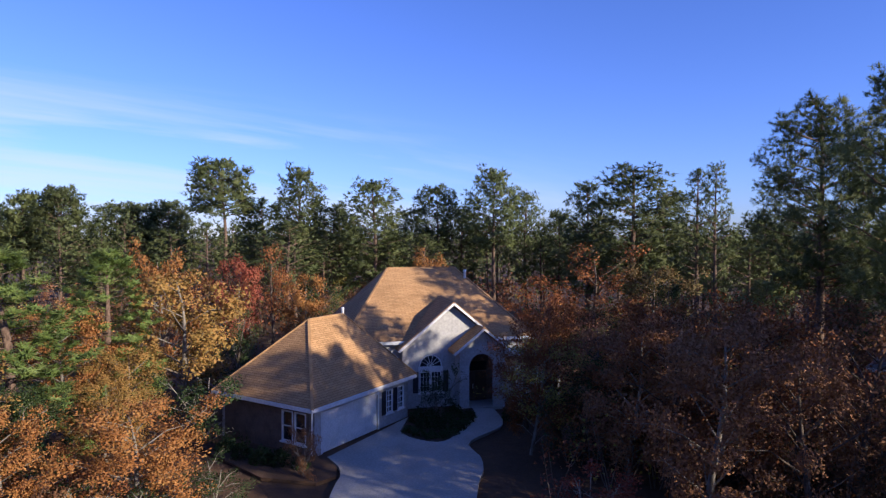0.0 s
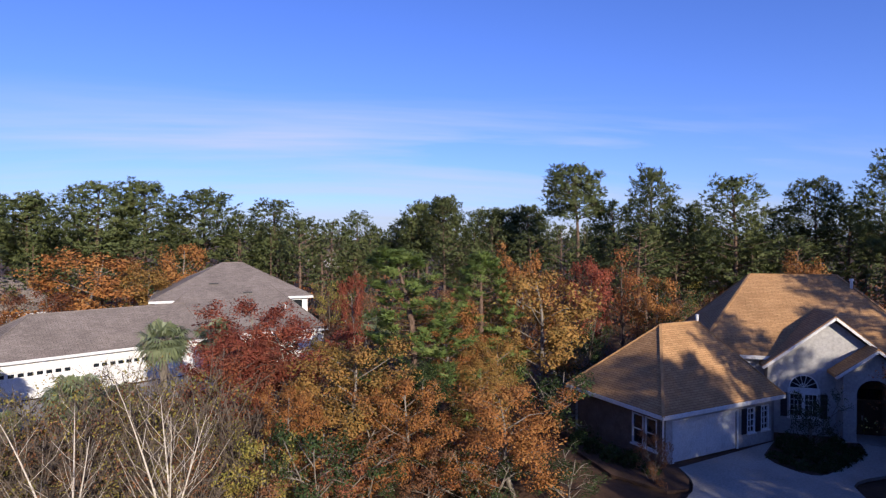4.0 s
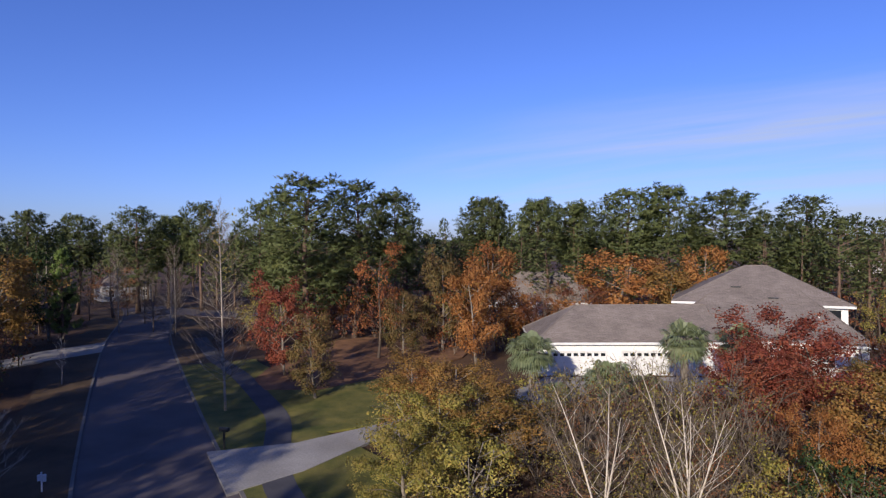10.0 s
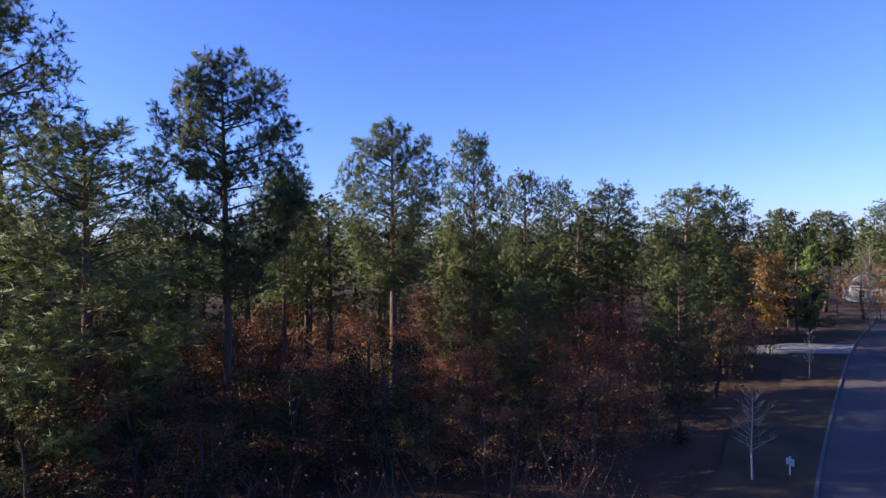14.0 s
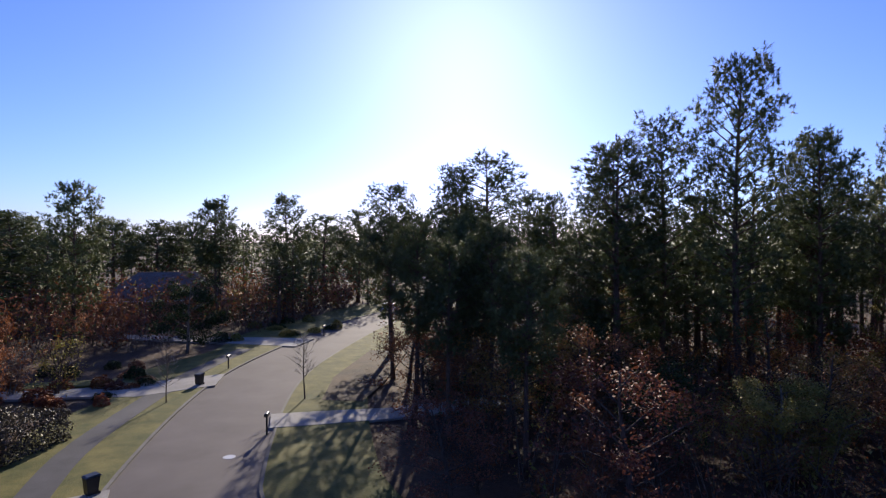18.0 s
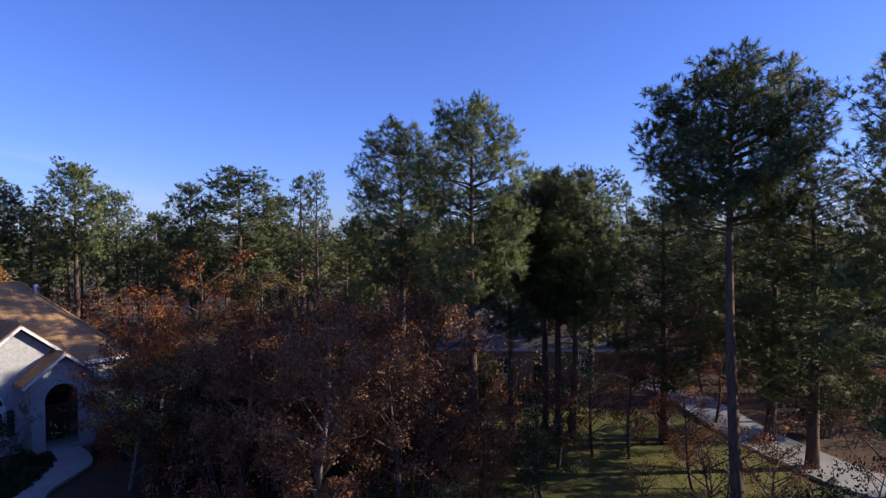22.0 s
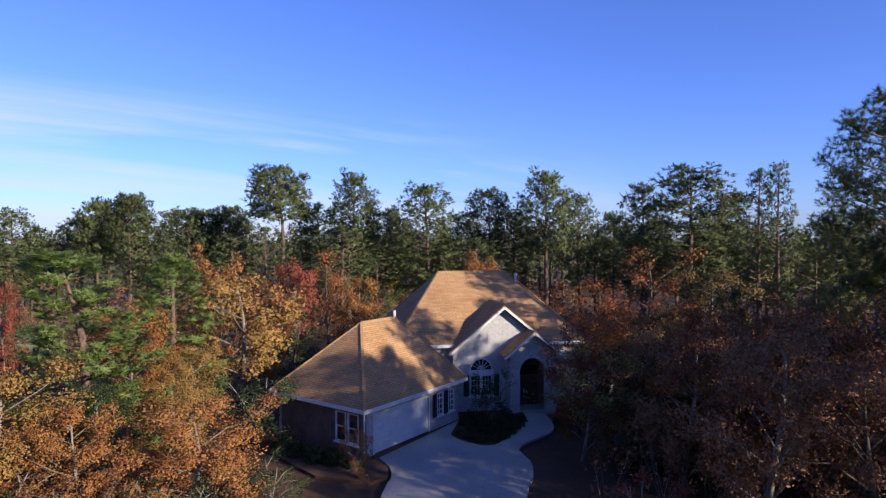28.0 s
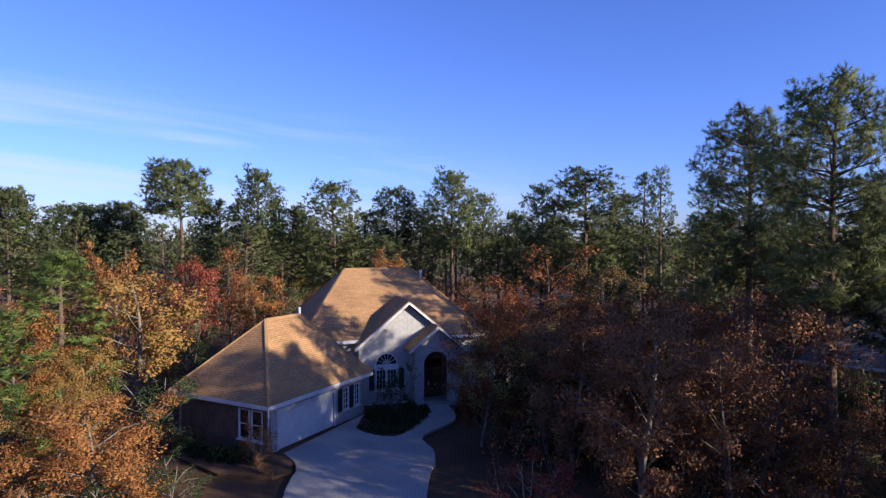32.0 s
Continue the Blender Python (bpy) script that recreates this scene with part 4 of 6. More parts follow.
BROADLEAF_SOUTH = [
    (143.1, 60.0, 7.4, 5.0, "gold"), (153.8, 62.2, 7.1, 3.4, "gold"), (155.2, 38.2, 5.0, 3.8, "maroon"), (144.3, 34.0, 3.2, 2.5, "gold"),
    (158.4, 36.3, 4.7, 1.3, "gold"), (136.5, 37.8, 2.9, 2.8, "brown"), (129.2, 43.6, 3.7, 3.2, "brown"), (150.9, 44.1, 4.4, 3.2, "brown"),
    (155.1, 37.8, 5.1, 2.8, "maroon"), (145.2, 31.7, 3.9, 2.3, "gold"), (201.5, 38.6, 5.6, 3.8, "brown"), (187.6, 32.4, 4.5, 2.9, "maroon"),
    (166.9, 32.0, 3.7, 2.6, "brown"), (210.0, 34.7, 5.2, 2.8, "olive"), (196.0, 43.9, 6.8, 4.8, "maroon"), (223.5, 56.5, 7.8, 3.1, "gold"),
    (191.1, 35.8, 5.2, 3.0, "maroon"), (211.0, 34.2, 3.7, 2.2, "gold"),
]
BROADLEAF_EAST = [
    (224.3, 58.2, 7.0, 2.7, "gold"), (209.9, 35.8, 4.0, 2.3, "olive"), (200.4, 39.6, 4.9, 2.9, "brown"), (228.3, 44.3, 5.0, 2.8, "olive"),
    (236.8, 42.5, 4.6, 2.7, "brown"), (276.8, 40.4, 10.1, 1.5, "russet"), (279.3, 36.4, 7.9, 1.7, "russet"), (289.7, 30.6, 6.9, 1.9, "brown"),
    (261.2, 70.1, 7.7, 3.5, "green"), (285.2, 28.5, 6.8, 1.5, "brown"), (303.2, 30.8, 4.8, 1.4, "russet"), (308.3, 34.0, 5.8, 1.9, "maroon"), (305.4, 37.0, 5.4, 1.8, "brown"), (301.0, 42.0, 5.0, 2.0, "maroon"), (311.5, 33.9, 5.9, 2.1, "maroon"),
    (292.8, 42.7, 3.5, 1.5, "green"), (282.7, 33.5, 5.0, 1.4, "brown"), (292.6, 42.2, 4.0, 1.5, "green"),
]
BROADLEAF_INFILL = [
    (81.0, 28.4, 5.1, 2.5, "olive"), (76.1, 30.4, 5.1, 2.7, "gold"), (83.4, 26.4, 4.5, 2.0, "olive"), (78.0, 24.4, 4.2, 2.1, "olive"),
    (72.8, 32.3, 3.9, 2.4, "gold"), (78.6, 36.4, 4.6, 2.4, "orange"), (31.2, 28.9, 2.5, 1.9, "green"), (38.5, 29.9, 3.0, 1.9, "brown"),
    (20.7, 27.3, 2.3, 1.5, "green"), (50.0, 27.0, 3.8, 1.7, "olive"), (42.7, 28.0, 3.2, 2.1, "orange"), (21.5, 37.8, 3.9, 2.4, "green"),
    (27.8, 39.9, 5.3, 2.2, "gold"), (17.8, 43.8, 3.1, 2.4, "green"), (46.1, 42.0, 6.3, 3.3, "red"), (51.0, 37.0, 5.8, 2.9, "maroon"),
    (115.4, 83.4, 10.3, 3.7, "gold"), (107.5, 109.2, 7.7, 4.0, "brown"), (50.1, 44.7, 5.1, 3.1, "red"), (47.3, 43.7, 4.9, 2.6, "maroon"),
    (44.7, 43.7, 4.5, 2.4, "olive"),
]

for rows in (PINES_NORTH, PINES_NORTHWEST, PINES_WEST, PINES_SOUTH, PINES_EAST, PINES_NORTHEAST):
    for row in rows:
        young = row[2] < 12.5
        add_pine(*row, kind="young" if young else None)
for rows in (BROADLEAF_NORTH, BROADLEAF_NORTHEAST, BROADLEAF_WEST, BROADLEAF_SOUTH, BROADLEAF_EAST, BROADLEAF_INFILL):
    for row in rows:
        add_broadleaf(*row)


# Clear ground: along the road, round the houses and over the drives and lawns.
def near_line(x, y, line):
    return float(np.min(np.hypot(line[:, 0] - x, line[:, 1] - y)))


OPEN = [(43, -15, 8), (34, -12, 6), (55, -23, 6), (-4, 20, 9), (-9, 38, 9.5), (-1, 45, 10), (0, 49, 9), (-1, 34, 6), (-47, 27, 15), (-53, 42, 12), (-41, 7, 9), (-52, 2, 11), (-64, -1, 9), (33, 11, 5), (36, 24, 5), (47, 36, 10), (72, -16, 7), (48, 2, 7), (-100, -20, 14), (60, 14, 8), (-108, -31, 12), (-121, -35, 11)]


def is_clear(x, y, margin=0.0):
    if near_line(x, y, ROAD) < 9.5 + margin:
        return False
    return all(math.hypot(x - a, y - b) > r + margin for a, b, r in OPEN)


def scatter(az0, az1, d0, d1, count, margin=0.0):
    out = []
    for _ in range(count * 6):
        az, d = rng.uniform(az0, az1), math.sqrt(rng.uniform(d0 * d0, d1 * d1))
        x, y = place_at(az, d)
        if is_clear(x, y, margin):
            out.append((az, d))
            if len(out) == count:
                break
    return out


# the wood behind the named pines, past counting
def deep_wood(zones):
    wood, crown = Soup(), Soup()
    kinds = [make_pine("full", 0.40, 40, 2.6, 1.05, 6, 6, 0.38, 0.085, 0.2, raw=True) for _ in range(3)]
    data = [[(np.concatenate(q.v), q.f, np.concatenate(q.normals) if q.normals else None) for q in pair] for pair in kinds]
    for az0, az1, d0, d1, count, hi in zones:
        for k, (az, d) in enumerate(scatter(az0, az1, d0, d1, count)):
            h, r, t = rng.uniform(0.6, 1.0) * hi, rng.uniform(0.8, 1.2), rng.uniform(0, 6.28)
            x, y = place_at(az, d)
            turn = np.array([[math.cos(t), math.sin(t), 0], [-math.sin(t), math.cos(t), 0], [0, 0, 1]])
            for soup, (co, faces, nrm) in zip((wood, crown), data[k % 3]):
                soup.add(co @ turn * (r, r, h / 20.0) + (x, y, -0.06), faces, None if nrm is None else nrm @ turn)
    ob = thing("deep_wood", "pines standing close together deep in the woods", "woods", kind="stuff")
    part("trunks", wood, MAT["pine_bark"], ob)
    part("crowns", crown, MAT["pine"], ob)


deep_wood(((-42, 20, 70, 98, 34, 14.0), (20, 68, 84, 98, 18, 14.5), (68, 100, 82, 98, 14, 14.0), (112, 150, 54, 96, 30, 15.5), (150, 240, 52, 96, 60, 17.0), (185, 228, 62, 96, 34, 19.0), (240, 285, 88, 98, 12, 13.5), (285, 318, 50, 96, 28, 13.5)))
for az, d, h, r in ((242.0, 39.5, 13.5, 2.2), (239.0, 35.0, 12.5, 2.0), (241.5, 46.0, 14.5, 2.3), (237.5, 43.0, 13.5, 2.1), (243.5, 53.0, 14.5, 2.4), (235.0, 37.0, 13.5, 2.1), (232.0, 31.0, 12.0, 2.0), (236.0, 49.0, 14.5, 2.3)):
    add_pine(az, d, h, h * 0.62, r, "umbrella" if d > 40 else "high", None, "slim pine with a small crown at the edge of the wood")
for k, (az, d, h) in enumerate(((330, 26, 6.5), (333.5, 28.5, 7.2), (337, 26, 7.3), (340, 29, 7.0), (327, 29, 7.5), (343.5, 30.5, 6.4), (335, 32.5, 7.8), (330.5, 33, 7.6), (341, 34, 7.0), (346.5, 33, 6.2))):
    add_broadleaf(az, d, h * 1.2, h * 0.42, ("brown", "russet", "brown", "russet", "brown")[k % 5], "dense" if k in (2, 5, 8) else "sparse")
# half-grown pines under the tall ones
for az0, az1, d0, d1, count, h0, h1 in ((114, 140, 36, 58, 6, 8.0, 12.5), (140, 168, 38, 58, 3, 7.0, 12.0), (168, 226, 40, 60, 7, 7.0, 12.0), (298, 322, 42, 60, 8, 8.0, 12.5), (324, 334, 48, 66, 4, 7.0, 12.0)):
    for az, d in scatter(az0, az1, d0, d1, count):
        h, r = rng.uniform(h0, h1), rng.uniform(0.17, 0.24)
        if 310 < az < 325 and d < 58:  # the shaded house and its clearing
            continue
        add_pine(az, d, h, h * 0.4, h * r, "full", None, "half-grown pine with dark green needles down its trunk")
# undergrowth
UNDER = ["brown", "maroon", "russet", "brown", "olive", "russet", "gold", "green", "brown", "maroon", "green"]
for az0, az1, d0, d1, count, h0, h1 in ((-38, -9, 27, 70, 60, 2.5, 6.5), (112, 246, 24, 60, 130, 3.0, 8.0), (5, 45, 48, 90, 34, 3, 8), (285, 322, 40, 75, 20, 2.5, 6), (60, 100, 56, 90, 22, 3, 7.5), (262, 285, 36, 90, 22, 1.5, 5), (288, 312, 19, 40, 8, 1.8, 4.2), (313, 336, 23, 38, 28, 2.0, 5.0)):
    for az, d in scatter(az0, az1, d0, d1, count, 0.5):
        h = rng.uniform(h0, h1)
        low = h < 4.4
        colour = UNDER[int(rng.integers(0, len(UNDER)))] if az0 < 285 else ("brown", "maroon", "russet", "green", "brown", "green")[int(rng.integers(0, 6))]
        add_broadleaf(az, d, h, h * rng.uniform(0.36, 0.52), colour, ("brush" if rng.uniform() < 0.55 else "bush") if low else "sparse")


def thicket(colour, zones, leaf_label):
    """Brushwood that nobody could count: thin stems and loose leaves over the floor of the wood."""
    wood, crown = Soup(), Soup()
    for az0, az1, d0, d1, count, h0, h1 in zones:
        for az, d in scatter(az0, az1, d0, d1, count, 0.8):
            x, y = place_at(az, d)
            h = rng.uniform(h0, h1)
            r = h * rng.uniform(0.3, 0.5) + 0.3
            size = 0.055 + 0.0018 * d
            n = 80 if d < 50 else 56
            for _ in range(3):
                t = rng.uniform(0, 6.28)
                wood.tube([(x + rng.normal() * 0.2, y + rng.normal() * 0.2, -0.1), (x + r * 0.7 * math.cos(t), y + r * 0.7 * math.sin(t), h * 0.95)], [0.03, 0.008], 3)
            u = unit(n) * np.cbrt(rng.uniform(0.15, 1, (n, 1)))
            c = np.array([x, y, h * 0.55]) + u * (r, r, h * 0.48)
            leaves(crown, c, (0.12, 0.12, 0.12), 1, size, 0.6, u, True)
    ob = thing(f"{colour}_brush", f"tangled undergrowth of {leaf_label} leaves on thin grey stems", "undergrowth", kind="stuff")
    part("stems", wood, MAT["twig"], ob)
    part("leaves", crown, MAT[colour], ob)


WEST_WOOD = lambda k: [(112, 240, 24, 75, int(260 * k), 1.0, 5.0), (112, 240, 75, 120, int(110 * k), 2.0, 7.0)]  # noqa: E731
REST = lambda k: [(-40, -9, 26, 80, int(130 * k), 1.0, 4.5), (-9, 60, 60, 120, int(110 * k), 2.0, 7.0), (285, 322, 40, 95, int(70 * k), 1.0, 4.5), (60, 100, 62, 115, int(70 * k), 1.5, 6.0), (240, 285, 72, 125, int(230 * k), 2.5, 8.0)]  # noqa: E731
for colour, k, words in (("brown", 1.0, "withered brown"), ("maroon", 0.8, "dark maroon"), ("russet", 0.7, "russet"), ("olive", 0.45, "yellow-green"), ("green", 0.4, "dark evergreen")):
    thicket(colour, WEST_WOOD(k) + REST(k), words)


def far_woods():
    """The woods out to the skyline, too many to count: one joined mesh of trunks and one of crowns."""
    wood, crown = Soup(), Soup()
    spots = [(az, d) for d0, d1, n in ((94, 128, 330), (128, 170, 330), (170, 260, 500), (260, 420, 500)) for az, d in scatter(0, 360, d0, d1, n)]
    for az, d in spots:
        x, y = place_at(az, d)
        h = rng.uniform(10.5, 16.5) * (1 + 0.10 * (d > 200))
        r = rng.uniform(2.6, 4.6)
        wood.tube([(x, y, -0.5), (x + rng.normal() * 0.3, y, h * 0.9)], [0.22, 0.05], 4)
        k = 190 if d < 128 else 100 if d < 170 else 56
        f = rng.uniform(0.0, 1.0, k) ** 0.8
        t = rng.uniform(0, 6.28, k)
        env = np.minimum(1.0, (f + 0.3) * 1.6) * np.sqrt(1 - f * 0.97)
        rr = r * env * np.sqrt(rng.uniform(0.2, 1, k))
        c = np.c_[x + rr * np.cos(t), y + rr * np.sin(t), h * (0.2 + 0.78 * f)]
        o = unit_of(np.c_[np.cos(t) * env, np.sin(t) * env, f - 0.35])
        needles(crown, c, o, unit_of(o + 0.5 * unit(k)), 5, 0.42 if d < 128 else 0.7, 0.10 if d < 128 else 0.16 if d < 170 else 0.26, 0.4)
    ob = thing("far_woods", "distant pine woods filling the flat land to the skyline", "woods", kind="stuff")
    part("trunks", wood, MAT["pine_bark"], ob)
    part("crowns", crown, MAT["pine"], ob)


far_woods()


# ---- houses ----
def slope(name, pts, mat, parent, thick=0.14):
    """A roof slope: its first edge is the eave; the shingles run along it."""
    s = Soup().slab(pts, thick)
    me = s.mesh(name, mat)
    p = [Vector(q) for q in pts]
    a = (p[1] - p[0]).normalized()
    n = (p[1] - p[0]).cross(p[-1] - p[0]).normalized()
    b = n.cross(a)
    uv = me.uv_layers.new(name="UVMap")
    for loop in me.loops:
        q = me.vertices[loop.vertex_index].co - p[0]
        uv.data[loop.index].uv = (q.dot(a), q.dot(b))
    ob = new(name, me)
    ob.parent = parent
    return ob


def rod(soup, a, b, w):
    """A squared bar from a to b, w wide."""
    a, b = Vector(a), Vector(b)
    m = (b - a).to_track_quat("Z", "Y").to_matrix().to_4x4()
    soup.box((-w / 2, -w / 2, 0), (w / 2, w / 2, (b - a).length), Matrix.Translation(a) @ m)


def wall_run(name, parent, m, length, height, thick, holes, mat):
    """A wall along local x from 0 to length, its outer face at y = 0 looking to -y, with true openings (x0, x1, z0, z1)."""
    s = Soup()
    xs = sorted({0.0, length, *(v for h in holes for v in h[:2])})
    for x0, x1 in zip(xs, xs[1:]):
        cut = sorted((h[2], h[3]) for h in holes if h[0] <= x0 + 1e-6 and h[1] >= x1 - 1e-6)
        z = 0.0
        for z0, z1 in cut + [(height, height)]:
            if z0 > z + 1e-6:
                s.box((x0, 0, z), (x1, thick, z0), m)
            z = max(z, z1)
    return part(name, s, mat, parent)


def window(parent, m, x0, x1, z0, z1, bars=(1, 2), shutters=False):
    """A window in an opening: frame, sill, glazing bars and panes; shutters beside it."""
    w = new("window")
    w.parent = parent
    f = 0.07
    s = Soup()
    for a, b in (((x0, -0.03, z0), (x0 + f, 0.1, z1)), ((x1 - f, -0.03, z0), (x1, 0.1, z1)), ((x0 + f, -0.03, z1 - f), (x1 - f, 0.1, z1)), ((x0 + f, -0.03, z0), (x1 - f, 0.1, z0 + f))):
        s.box(a, b, m)
    part("frame", s, MAT["white_trim"], w)
    part("sill", Soup().box((x0 - 0.08, -0.1, z0 - 0.08), (x1 + 0.08, 0.0, z0), m), MAT["white_trim"], w)
    s = Soup()
    for i in range(1, bars[0]):
        x = x0 + (x1 - x0) * i / bars[0]
        s.box((x - 0.025, 0.02, z0 + f), (x + 0.025, 0.06, z1 - f), m)
    for i in range(1, bars[1]):
        z = z0 + (z1 - z0) * i / bars[1]
        s.box((x0 + f, 0.015, z - 0.025), (x1 - f, 0.055, z + 0.025), m)
    if s.n:
        part("glazing_bars", s, MAT["white_trim"], w)
    part("pane", Soup().box((x0 + f, 0.065, z0 + f), (x1 - f, 0.085, z1 - f), m), MAT["pane"], w)
    if shutters:
        for a, b in ((x0 - 0.47, x0 - 0.07), (x1 + 0.07, x1 + 0.47)):
            s = Soup().box((a, -0.05, z0), (b, -0.003, z1), m)
            for k in range(int((z1 - z0 - 0.2) / 0.09)):
                s.box((a + 0.05, -0.065, z0 + 0.1 + 0.09 * k), (b - 0.05, -0.05, z0 + 0.15 + 0.09 * k), m)
            part("shutter", s, MAT["shutter"], w)
    return w


def arch_points(x0, x1, z, n=14):
    c, r = (x0 + x1) / 2, (x1 - x0) / 2
    return [(c + r * math.cos(math.pi * k / n), z + r * math.sin(math.pi * k / n)) for k in range(n + 1)]


def gable_front(name, parent, m, width, eave, peak, mat, arch=None, thick=0.22, notch=None):
    """A gable wall with an arched opening (x0, x1, foot, spring)."""
    c = width / 2
    outline = [(0, 0), (width, 0), (width, eave), (c, peak), (0, eave)]
    s = Soup()
    if not arch:
        loops = [outline]
    else:
        x0, x1, z0, z1 = arch
        top = arch_points(x0, x1, z1)
        mid = len(top) // 2
        xm, zm = top[mid]
        cut = eave + (peak - eave) * (1 - abs(xm - c) / c)
        foot = [(notch[0], 0), notch, (width, notch[1])] if notch else [(width, 0)]
        right = [(x1, 0), *foot, (width, eave)] + ([(c, peak)] if c > xm else []) + [(xm, cut)] + top[: mid + 1][::-1]
        left = [(0, 0), (x0, 0)] + top[mid:][::-1] + [(xm, cut)] + ([(c, peak)] if c < xm else []) + [(0, eave)]
        loops = [right, left]
        if z0 > 0.01:
            loops.append([(x0, 0), (x1, 0), (x1, z0), (x0, z0)])
    for lp in loops:
        k = len(lp)
        v = [tuple(m @ Vector((x, 0, z))) for x, z in lp] + [tuple(m @ Vector((x, thick, z))) for x, z in lp]
        s.add(v, [tuple(range(k)), tuple(range(2 * k - 1, k - 1, -1))] + [(i, i + k, (i + 1) % k + k, (i + 1) % k) for i in range(k)])
    return part(name, s, mat, parent)


def frame_of(x, y, deg, z=0.0):
    return pose(x, y, z, 0, 0, deg)


def hip_roof(parent, m, x0, x1, y0, y1, eave, r0, r1, ridge_z, mat, ridge_y=None, gap=None):
    """Four slopes with a level ridge from r0 to r1, fascia boards and a ridge cap; x along the ridge."""
    yr = (y0 + y1) / 2 if ridge_y is None else ridge_y
    P = lambda x, y, z: tuple(m @ Vector((x, y, z)))  # noqa: E731
    A, B, C, D = P(x0, y0, eave), P(x1, y0, eave), P(x1, y1, eave), P(x0, y1, eave)
    R, S = P(r0, yr, ridge_z), P(r1, yr, ridge_z)
    slope("roof_slope", [A, B, S, R], mat, parent)
    slope("roof_slope", [C, D, R, S], mat, parent)
    slope("roof_slope", [D, A, R], mat, parent)
    slope("roof_slope", [B, C, S], mat, parent)
    s = Soup()
    for a, b in [(x0, x1)] if gap is None else [(x0, gap[0]), (gap[1], x1)]:
        s.box((a, y0 - 0.03, eave - 0.24), (b, y0 + 0.02, eave - 0.02), m)
    for a, b in (((x0, y1 - 0.02, eave - 0.24), (x1, y1 + 0.03, eave - 0.02)), ((x0 - 0.03, y0 - 0.03, eave - 0.24), (x0 + 0.02, y1 + 0.03, eave - 0.02)), ((x1 - 0.02, y0 - 0.03, eave - 0.24), (x1 + 0.03, y1 + 0.03, eave - 0.02))):
        s.box(a, b, m)
    part("fascia", s, MAT["white_trim"], parent)
    part("soffit", Soup().box((x0 + 0.02, y0 + 0.02, eave - 0.26), (x1 - 0.02, y1 - 0.02, eave - 0.2), m), MAT["white_trim"], parent)
    s = Soup()
    for a, b in ((R, S), (A, R), (D, R), (B, S), (C, S)):
        rod(s, Vector(a) - Vector((0, 0, 0.055)), Vector(b) - Vector((0, 0, 0.055)), 0.16)
    part("ridge_cap", s, MAT["cap_tan" if mat == MAT["roof_tan"] else "cap_grey"], parent)


def gable_roof(parent, m, x0, x1, y0, y1, eave, peak, mat):
    """Two slopes, ridge along y; gable at y0."""
    c = (x0 + x1) / 2
    P = lambda x, y, z: tuple(m @ Vector((x, y, z)))  # noqa: E731
    slope("roof_slope", [P(x0, y1, eave), P(x0, y0, eave), P(c, y0, peak), P(c, y1, peak)], mat, parent)
    slope("roof_slope", [P(x1, y0, eave), P(x1, y1, eave), P(c, y1, peak), P(c, y0, peak)], mat, parent)
    s = Soup()
    for xa, xb in ((x0, c), (x1, c)):
        a, b = m @ Vector((xa, y0 - 0.02, eave - 0.16)), m @ Vector((xb, y0 - 0.02, peak - 0.16))
        rod(s, a, b, 0.14)
    part("rake_board", s, MAT["white_trim"], parent)


def garage_door(parent, m, x0, x1, h, lights=0, rows=4):
    d = new("garage_door")
    d.parent = parent
    n = max(2, round((x1 - x0) / 1.2))
    w, t = (x1 - x0) / n, h / rows
    for r in range(rows):
        s = Soup().box((x0, 0.10, r * t + 0.005), (x1, 0.15, (r + 1) * t - 0.005), m)
        for k in range(n):
            if lights and r == rows - 1:
                continue
            s.box((x0 + k * w + 0.12, 0.085, r * t + 0.1), (x0 + (k + 1) * w - 0.12, 0.1, (r + 1) * t - 0.1), m)
        part("door_panel", s, MAT["white_trim"], d)
    if lights:
        for k in range(lights):
            a = x0 + (x1 - x0) * (k + 0.18) / lights
            b = x0 + (x1 - x0) * (k + 0.82) / lights
            part("door_light", Soup().box((a, 0.088, h - t + 0.13), (b, 0.104, h - 0.13), m), MAT["pane"], d)
    s = Soup()
    for a, b in (((x0 - 0.12, -0.02, 0), (x0, 0.12, h)), ((x1, -0.02, 0), (x1 + 0.12, 0.12, h)), ((x0 - 0.12, -0.02, h), (x1 + 0.12, 0.12, h + 0.12))):
        s.box(a, b, m)
    part("door_trim", s, MAT["white_trim"], d)
    return d


